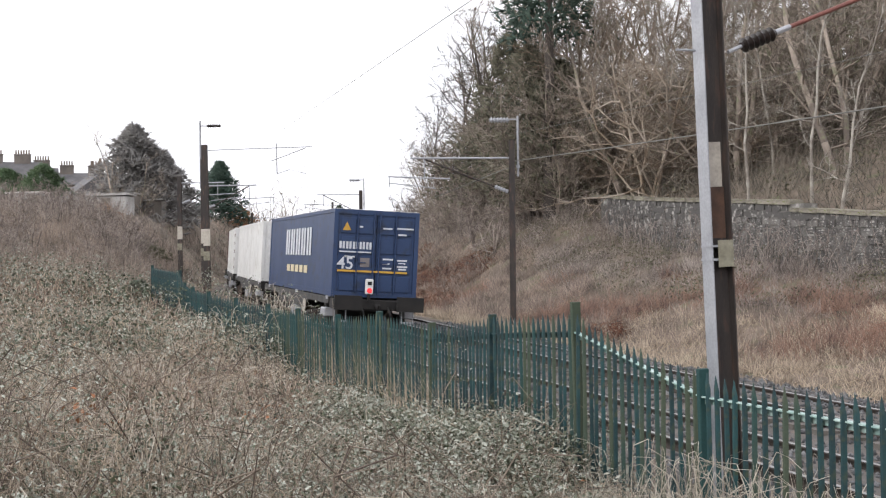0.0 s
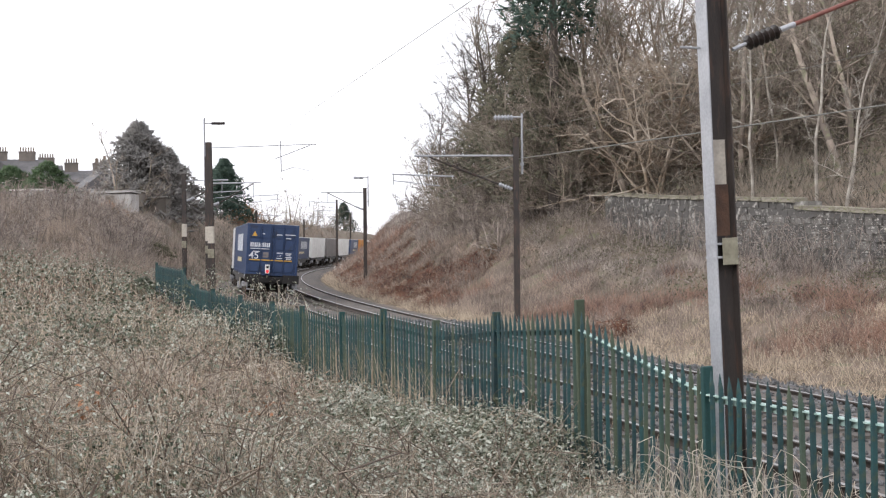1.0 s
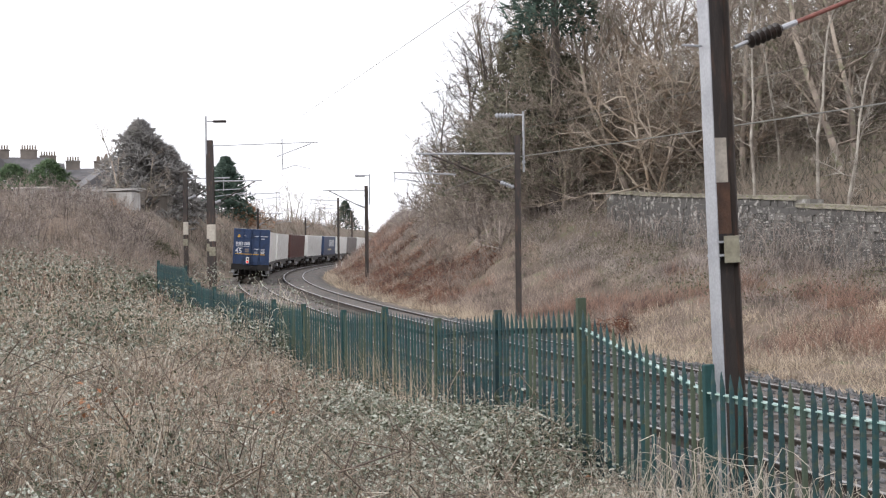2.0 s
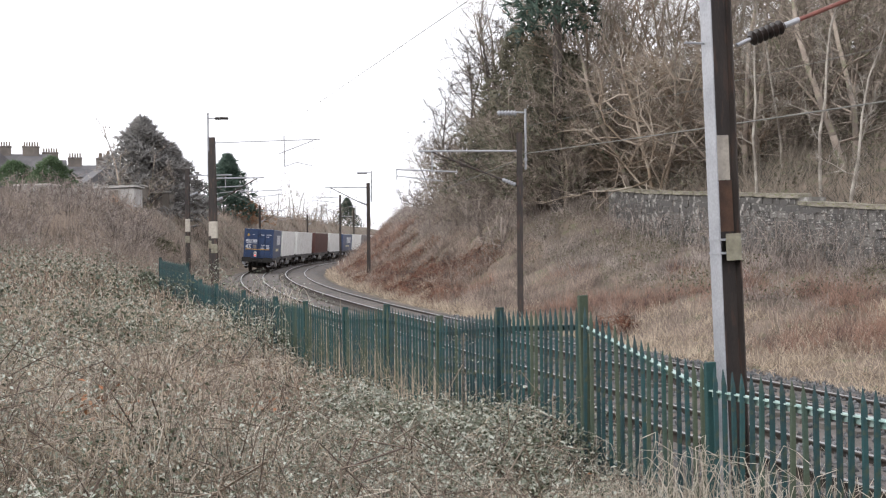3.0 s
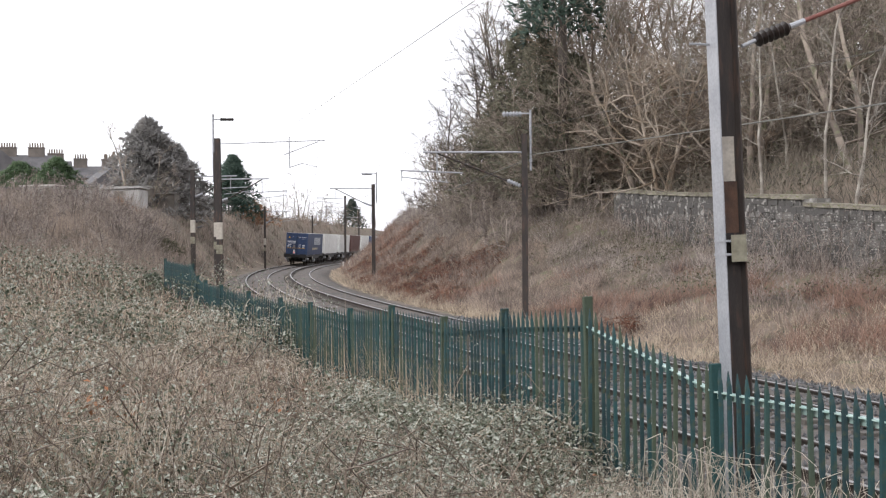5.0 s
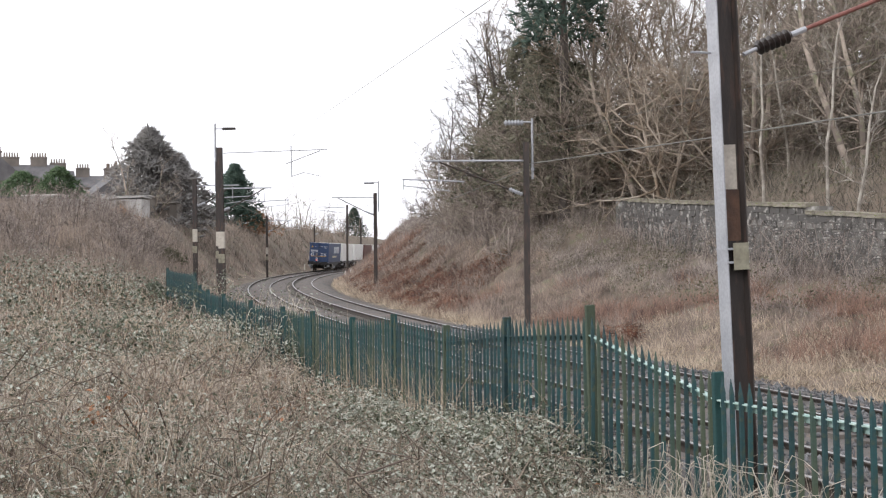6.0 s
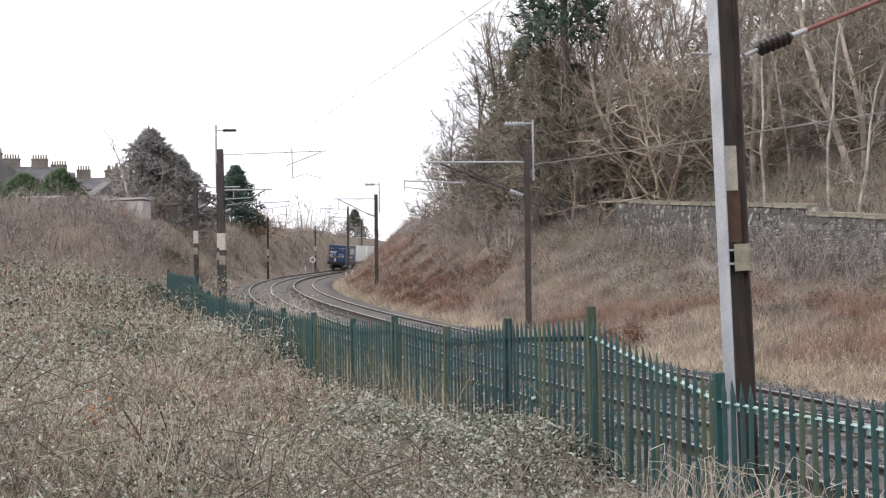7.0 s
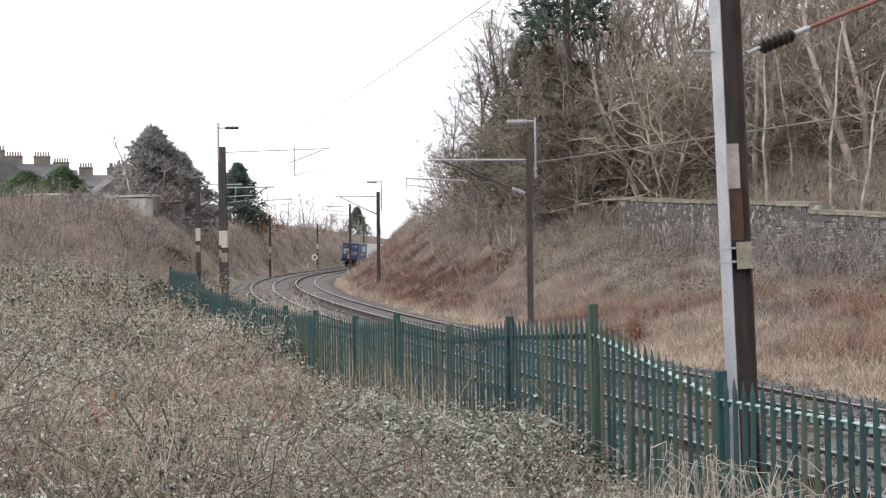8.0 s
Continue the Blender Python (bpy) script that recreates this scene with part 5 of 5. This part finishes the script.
for px, d in ((135, 60), (160, 57), (185, 55), (210, 56), (235, 53), (265, 55), (320, 60), (360, 60), (430, 57), (480, 55), (520, 54), (575, 53), (630, 52), (690, 51), (750, 50), (800, 49), (290, 62), (450, 60)):
    x, y = behind_wall(*spot(px, d + rr.uniform(-1, 2)))
    plant(low[0 if rr.random() < 0.75 else 2], x, y, rr.uniform(0, 360), 1, 0.4)
for px, d in ((-60, 150), (-45, 135), (-30, 122), (-15, 112), (0, 104), (40, 86), (60, 80), (80, 74), (95, 70), (-75, 165), (30, 100), (55, 92), (75, 84), (100, 77), (120, 70), (-80, 185), (-20, 130), (20, 76), (45, 72), (70, 68), (95, 64), (115, 60)):
    x, y = spot(px + rr.uniform(-5, 5), d)
    plant(low[1], x, y, rr.uniform(0, 360), 1)


def conifer(m, label, height, width, seed, needle, ragged=0.25, count=2600, size=0.5, lo=0.04, dome=False):
    """An evergreen: a trunk, boughs and a crown of many small sprays."""
    t = thing("conifer", m, label, "tree", "evergreens")
    r = np.random.RandomState(seed)
    bm = rods(((0, 0, -0.3), (0, 0, height * 0.95), 0.02 * height, 8, 0.02))
    part("trunk", bm, M_BARK_DARK, t)
    f = lo + (1 - lo) * r.uniform(0, 1, count) ** 0.8
    a = r.uniform(0, 6.28, count)
    bough = 1 + ragged * np.sin(a * 3 + f * 25 + seed) + ragged * r.normal(0, 0.5, count)
    prof = ((1 - f) / (1 - lo)) ** 0.75 if not dome else np.sqrt(np.maximum(1 - f ** 2, 0)) * (0.6 + 0.4 * np.sin(f * 3))
    rad = width * prof * bough * np.sqrt(r.uniform(0.25, 1, count))
    c = np.stack([np.cos(a) * rad, np.sin(a) * rad, f * height - rad * 0.25], -1)
    out = np.stack([np.cos(a), np.sin(a), np.full(count, 0.1)], -1)
    pos, ends = [], []
    for k in range(4):
        d = out + r.normal(0, 0.6, (count, 3))
        d /= np.linalg.norm(d, axis=1)[:, None]
        pos.append(c), ends.append(c + d * (size * r.uniform(0.5, 1.2, count))[:, None])
    p0, p1 = np.concatenate(pos), np.concatenate(ends)
    link("crown", from_arrays("crown", *needles(p0, p1, np.full(len(p0), size * 0.12))), needle, t)
    return t


def conifer_at(px, d, sink, *args, **kw):
    x, y = behind_wall(*spot(px, d)) if px > 20 else spot(px, d)
    return conifer(Matrix.Translation((x, y, z_at(x, y) - sink)), *args, **kw)


for px, d in ((738, 39.5), (575, 46)):
    plant(big[4], *spot(px, d), rr.uniform(0, 360), 1)
conifer_at(222, 61, 0, "tall dark green conifer among bare trees", 20.0, 2.5, 2, M_FIR, count=2600, size=0.5, lo=0.47)
for px, d, h_, w_ in ((150, 64, 9.5, 2.2), (188, 60, 9.0, 2.6), (240, 62, 7.5, 2.6), (118, 70, 6.0, 2.6)):
    conifer_at(px, d, 0, "ivy-clad tree with dull olive foliage", h_, w_, px, M_IVY, ragged=0.6, count=1500, size=0.4, lo=0.1, dome=True)
for px, d in ((28, 74), (50, 70), (72, 67), (92, 66), (112, 63), (132, 66), (60, 78)):
    plant(low[0], *behind_wall(*spot(px, d)), rr.uniform(0, 360), 1, 2.0)
conifer_at(640, 78, 0, "dull evergreen behind the bare trees", 6, 4.5, 6, M_MOSS, count=2200, size=0.7)
conifer_at(780, 70, 0, "dull evergreen behind the bare trees", 6, 4.5, 26, M_MOSS, count=2200, size=0.7)
conifer_at(430, 84, 0, "dull evergreen behind the bare trees", 6, 5, 27, M_MOSS, count=2200, size=0.8)
conifer_at(-512, 114, 0, "broad dull conifer on the bank top", 8.8, 4.3, 7, M_NEEDLE_BROWN, ragged=0.75, count=2800, size=0.8)
conifer_at(-466, 124, 0, "broad dull conifer on the bank top", 6.6, 4.0, 8, M_NEEDLE_BROWN, ragged=0.45, count=2200, size=0.8)
conifer_at(-362, 150, 0, "dark shaggy conifer on the bank top", 7.4, 3.0, 9, M_FIR, ragged=0.55, count=2000, size=0.7)
conifer_at(-152, 290, 0, "small dark conifer in the distance", 6.5, 3.2, 10, M_NEEDLE, count=900, size=0.8)
for px, d, h_, w_ in ((-738, 120, 4.3, 3.6), (-672, 118, 4.9, 3.0), (-700, 125, 3.6, 3.2)):
    conifer_at(px, d, 0, "rounded glossy evergreen garden bush", h_, w_, int(-px), M_EVERGREEN, ragged=0.3, count=2200, size=0.4, dome=True)
tree_at(-548, 108, LEAFLESS, M_BARK, 31, 8.6, 2.6, limbs=14, subs=7, twigs=5, start=0.3)
left_tree = tree_at(-244, 205, LEAFLESS, M_BARK, 33, 9.5, 3.4, stems=2, limbs=9, subs=6, twigs=5, start=0.3)
for px, d in ((-285, 178), (-300, 172), (-262, 195), (-225, 222), (-205, 232), (-640, 190), (-620, 215), (-600, 225), (-660, 222), (-770, 205), (-190, 245), (-168, 262), (-180, 255), (-150, 275), (-132, 300), (-400, 165), (-335, 170), (-215, 215), (-240, 240), (-530, 108), (-498, 110), (-115, 330)):
    x, y = spot(px, d)
    plant(left_tree, x, y, rr.uniform(0, 360), 1, rr.uniform(2.0, 3.6))
for i in range(75):
    px, d = rr.uniform(-800, -330), rr.uniform(58, 84)
    x, y = spot(px, d)
    if line_coords(np.array([x]), np.array([y]))[1][0] < -8:
        plant(low[1], x, y, rr.uniform(0, 360), 1, rr.uniform(0.2, 1.4))

# ---- houses, sheds and garden things above the near bank ----
M_SLATE = mat("slate_roof", (0.13, 0.125, 0.13), (0.085, 0.082, 0.088), 0.7, scale=0.8, bump=0.3)
M_SANDSTONE = mat("sooty_sandstone", (0.20, 0.175, 0.155), (0.13, 0.115, 0.105), 0.9, scale=0.6, bump=0.3)
M_RENDER = mat("white_render", (0.72, 0.70, 0.66), (0.6, 0.58, 0.54), 0.85, scale=0.5)
M_POT = mat("chimney_pot", (0.22, 0.17, 0.13), (0.14, 0.11, 0.09), 0.85, scale=1)
M_PANE = mat("dark_glass", (0.05, 0.06, 0.07), (0.03, 0.035, 0.04), 0.1, scale=1)
M_TIN = mat("pale_tin_roof", (0.46, 0.45, 0.44), (0.30, 0.285, 0.27), 0.6, scale=0.8)
M_BOARD = mat("grey_weathered_board", (0.26, 0.23, 0.20), (0.17, 0.15, 0.13), 0.85, scale=1.2, bump=0.3, stretch=(1, 1, 0.2))


def house(m, wide, deep, eaves, ridge, walls, label, chimneys, gable=False):
    h_ = thing("house", m, label, "house", "houses")
    part("wall", boxes((-wide / 2, wide / 2, 0, deep, -3, eaves)), walls, h_)
    bm = bmesh.new()
    if gable:
        pts = ((-wide / 2 - 0.3, -0.3, eaves), (wide / 2 + 0.3, -0.3, eaves), (0, -0.3, ridge), (-wide / 2 - 0.3, deep + 0.3, eaves), (wide / 2 + 0.3, deep + 0.3, eaves), (0, deep + 0.3, ridge))
    else:
        pts = ((-wide / 2 - 0.2, -0.35, eaves), (-wide / 2 - 0.2, deep + 0.35, eaves), (-wide / 2 - 0.2, deep / 2, ridge), (wide / 2 + 0.2, -0.35, eaves), (wide / 2 + 0.2, deep + 0.35, eaves), (wide / 2 + 0.2, deep / 2, ridge))
    vs = [bm.verts.new(p) for p in pts]
    for f in ((0, 1, 2), (5, 4, 3), (0, 3, 4, 1), (1, 4, 5, 2), (2, 5, 3, 0)):
        bm.faces.new([vs[i] for i in f])
    bmesh.ops.recalc_face_normals(bm, faces=bm.faces)
    roof = part("roof", bm, M_SLATE, h_)
    for cx, pots in chimneys:
        zt = ridge + 1.3
        st = part("chimney", boxes((cx - 0.22 * pots, cx + 0.22 * pots, deep / 2 - 0.45, deep / 2 + 0.45, eaves, zt), (cx - 0.22 * pots - 0.08, cx + 0.22 * pots + 0.08, deep / 2 - 0.53, deep / 2 + 0.53, zt - 0.2, zt + 0.02)), M_SANDSTONE, roof)
        for i in range(pots):
            x_ = cx + (i - (pots - 1) / 2) * 0.42
            part("chimney_pot", rods(((x_, deep / 2, zt), (x_, deep / 2, zt + 0.75), 0.14, 8, 0.11)), M_POT, roof)
    n = max(2, int(wide / 3))
    for i in range(n):
        x_ = -wide / 2 + (i + 0.5) * wide / n
        for zb in (eaves - 1.9, eaves - 4.6):
            wn_ = part("window", boxes((x_ - 0.55, x_ + 0.55, -0.05, 0.03, zb, zb + 1.5)), M_RENDER, h_, "pale window frame")
            part("pane", boxes((x_ - 0.45, x_ + 0.45, -0.06, -0.04, zb + 0.1, zb + 0.72), (x_ - 0.45, x_ + 0.45, -0.06, -0.04, zb + 0.8, zb + 1.4)), M_PANE, wn_)
    return h_


def up_at(px, d, z):
    return Matrix.Translation((px * d / 2100, d, z))


house(up_at(-775, 185, 9.0) @ pose(0, 0, 0, 0, 0, 20), 7.5, 8, 5.0, 8.6, M_SANDSTONE, "stone terraced house end with slate roof", [(-1, 5)], True)
house(up_at(-730, 197, 10.0) @ pose(0, 0, 0, 0, 0, 12), 9, 8, 4.6, 7.6, M_SANDSTONE, "stone terraced house with rows of chimney pots", [(-3.0, 6), (1.5, 6)])
house(up_at(-684, 203, 10.2) @ pose(0, 0, 0, 0, 0, 12), 6, 8, 4.2, 6.8, M_SANDSTONE, "stone terraced house with rows of chimney pots", [(0.5, 6)])
house(up_at(-622, 178, 7.6) @ pose(0, 0, 0, 0, 0, -62), 9, 7, 3.6, 6.6, M_RENDER, "white rendered house with grey slate roof", [(-2.5, 3), (3.0, 3)], False)
house(up_at(-606, 200, 9.2) @ pose(0, 0, 0, 0, 0, 8), 8, 7, 4.4, 6.6, M_SANDSTONE, "stone house with wide chimney stacks", [(-2.8, 5), (2.2, 4)])


def shed(m, wide, deep, high, walls, roofm, label, slope=0.25):
    s_ = thing("shed", m, label, "shed", "garden sheds")
    part("wall", boxes((-wide / 2, wide / 2, 0, deep, -1.2, high)), walls, s_)
    bm = bmesh.new()
    box(bm, -wide / 2 - 0.15, wide / 2 + 0.15, -0.2, deep + 0.2, high, high + 0.12, pose(0, 0, 0, 0, 0, 0))
    for v in bm.verts:
        v.co.z += slope * (v.co.x / wide)
    part("roof", bm, roofm, s_)
    part("door", boxes((wide * 0.18, wide * 0.18 + 0.8, -0.05, 0.02, -0.4, high - 0.15)), M_BOARD, s_)
    return s_


shed(up_at(-596, 104, 5.5), 6.8, 3, 1.8, M_TIN, M_TIN, "long low grey shed with a pale flat roof")
shed(up_at(-560, 108, 5.6), 4.6, 3, 2.05, M_BOARD, M_TIN, "low grey shed with a pale flat roof", 0.1)
shed(up_at(-706, 102, 5.6), 2.9, 2.5, 1.95, M_TIN, M_RENDER, "small shed with a white roof", 0.05)
shed(up_at(-492, 112, 5.5), 2.8, 2.5, 1.7, M_BOARD, M_TIN, "small grey shed with a pale roof", 0.15)
shed(up_at(-775, 104, 5.5), 3.6, 2.5, 2.0, M_BOARD, M_SLATE, "dark garden shed with a felt roof", -0.2)
garden = thing("garden_fence", Matrix.Identity(4), "low weathered grey board fence along the bank top", "fence")
bd = bpy.data.meshes.new("board")
bm = boxes((-0.07, 0.07, -0.012, 0.012, -0.5, 0.95))
bm.to_mesh(bd)
bm.free()
bd.materials.append(M_BOARD)
for i in range(150):
    px = -800 + i * 2.3
    d = 101.0 + 4 * (i / 150)
    ob = link("board", bd, None, garden)
    ob.matrix_basis = Matrix.Translation((px * d / 2100, d, z_at(px * d / 2100, d) - 0.05 + 0.04 * math.sin(i * 1.7))) @ pose(0, 0, 0, 0, 0, 2 * math.sin(i * 2.1))

# ---- trackside things ----
sg = thing("speed_sign", Matrix.Translation(at(-227, 168.0)), "round white railway speed sign on a post", "sign")
part("post", rods(((0, 0, -0.3), (0, 0, 1.6), 0.05)), M_STEEL, sg)
part("disc", rods(((0, -0.06, 1.95), (0, -0.02, 1.95), 0.42, 24)), M_RENDER, sg)
part("disc_face", rods(((0, -0.075, 1.95), (0, -0.061, 1.95), 0.24, 20)), M_GREY, sg)
for px, d in ((-168, 118), (-158, 110), (-240, 165)):
    pk = thing("marker_post", Matrix.Translation(at(px, d)), "short white trackside marker post", "post", "marker posts")
    part("post", boxes((-0.07, 0.07, -0.05, 0.05, -0.2, 0.8), bevel=0.01), M_RENDER, pk)
    part("cap", boxes((-0.08, 0.08, -0.06, 0.06, 0.8, 0.86)), M_GREY, pk)

# rusty leaves of a young beech on the near bank top
for px, d, h_, w_ in ((-328, 152, 3.0, 2.6), (-566, 96, 1.5, 1.6)):
    conifer_at(px, d, 0, "low bush holding rust-brown dead leaves", h_, w_, int(-px), M_LEAF_RUST, ragged=0.5, count=900, size=0.4, dome=True)
conifer_at(-500, 80, 0, "low dark bramble clump on the near bank", 0.9, 1.5, 77, M_MOSS, ragged=0.5, count=900, size=0.35, dome=True)
conifer_at(-508, 41, 0, "dark green ivy clump beside the fence", 1.05, 0.7, 78, M_LEAF_DARK, ragged=0.5, count=700, size=0.22, dome=True)

# ---- loose ballast stones ----
ang = R.uniform(0, 6.28, 9)
st = np.array([(1, 0, 0), (-1, 0, 0), (0, 1, 0), (0, -1, 0), (0, 0, 1), (0, 0, -1)], float)
of = np.array([(0, 2, 4), (2, 1, 4), (1, 3, 4), (3, 0, 4), (2, 0, 5), (1, 2, 5), (3, 1, 5), (0, 3, 5)])
x, y, s, o = strew(13000, 0, 40, -3.9, 4.6, 1.3)
zz = np.interp(o, [a for a, b in ballast_profile[:9]], [b for a, b in ballast_profile[:9]])
n = len(x)
sc = R.uniform(0.022, 0.05, (n, 1, 3)) * (1 + s / 60)[:, None, None]
v = st[None] * sc + R.normal(0, 0.008, (n, 6, 3))
ca, sa = np.cos(ang[R.randint(0, 9, n)])[:, None], np.sin(ang[R.randint(0, 9, n)])[:, None]
v = np.stack([v[..., 0] * ca - v[..., 1] * sa, v[..., 0] * sa + v[..., 1] * ca, v[..., 2]], -1)
v = v + np.stack([x, y, zz + 0.01], -1)[:, None]
stuff("ballast_stones", (v.reshape(-1, 3), (np.arange(n)[:, None, None] * 6 + of[None]).reshape(-1, 3)), M_STONE_BED, "loose grey and brown ballast stones", "stones")

# ---- stones and coping of the far wall ----
blk = []
for q in range(5):
    bm = boxes((-0.5, 0.5, -0.5, 0.5, -0.5, 0.5), bevel=0.06)
    for v_ in bm.verts:
        v_.co += Vector((rr.uniform(-0.04, 0.04), rr.uniform(-0.1, 0.1), rr.uniform(-0.05, 0.05)))
    me = bpy.data.meshes.new("stone")
    bm.to_mesh(me)
    bm.free()
    me.materials.append(M_WALL)
    blk.append(me)
cope_me = blk[0].copy()
cope_me.materials.clear()
cope_me.materials.append(M_COPE)
cnt = 0
bm_rest = bmesh.new()
s = 22.0
for row in range(9):
    s = 22.0 + 0.2 * (row % 2)
    while s < 51:
        ln = rr.uniform(0.32, 0.72)
        sm_ = s + ln / 2
        zb = float(wall_base(sm_)) - 0.12 + row * 0.255 + rr.uniform(-0.03, 0.03)
        if zb < float(wall_top(sm_)) - 0.1:
            m = Matrix.Translation(P(sm_, WALL_O + 0.06, zb + 0.12)) @ pose(0, 0, 0, 0, rr.uniform(-4, 4), 90 - heading(sm_) + rr.uniform(-3, 3)) @ Matrix.Diagonal((ln - 0.015, rr.uniform(0.16, 0.26), rr.uniform(0.2, 0.27), 1))
            if s < 45 and cnt < 300:
                ob = link("stone", rr.choice(blk), None, wall)
                ob.matrix_basis = m
                cnt += 1
            else:
                box(bm_rest, -0.5, 0.5, -0.5, 0.5, -0.5, 0.5, m)
        s += ln
part("far_stones", bm_rest, M_WALL, wall)["kind"] = "stuff"
s = 9.0
while s < 53:
    ln = rr.uniform(0.75, 1.15)
    if s < 34.8 < s + ln:
        ln = 34.8 - s
    z1, z2 = float(wall_top(s + 0.2 * (s > 34.7))), float(wall_top(s + ln - 0.2))
    ob = link("coping_stone", cope_me, None, wall)
    ob.matrix_basis = Matrix.Translation(P(s + ln / 2, WALL_O + 0.22, (z1 + z2) / 2 + 0.06 + rr.uniform(-0.012, 0.012))) @ pose(0, 0, 0, 0, 0, 90 - heading(s)) @ pose(0, 0, 0, 0, -math.degrees(math.atan2(z2 - z1, max(ln - 0.2, 0.1))), 0) @ Matrix.Diagonal((ln - 0.008, 0.62, rr.uniform(0.15, 0.19), 1))
    s += ln

# a thin sapling with a few leaves against the fence
sx, sy = 49 * 13.6 / 2100, 13.6
sap = thing("sapling", Matrix.Translation((sx, sy, z_at(sx, sy))), "thin sapling with a few pale green leaves by the fence", "sapling")
part("stem", rods(((0, 0, -0.1), (0.02, 0, 1.55), 0.009, 6, 0.004)), M_CANE, sap)
lp = np.stack([R.normal(0, 0.09, 120), R.normal(0, 0.09, 120), R.uniform(0.35, 1.6, 120)], -1)
link("leaf_spray", from_arrays("leaf_spray", *leaves(lp, R.uniform(0.022, 0.045, 120), 0.6)), M_LEAF, sap)["kind"] = "stuff"

motions()
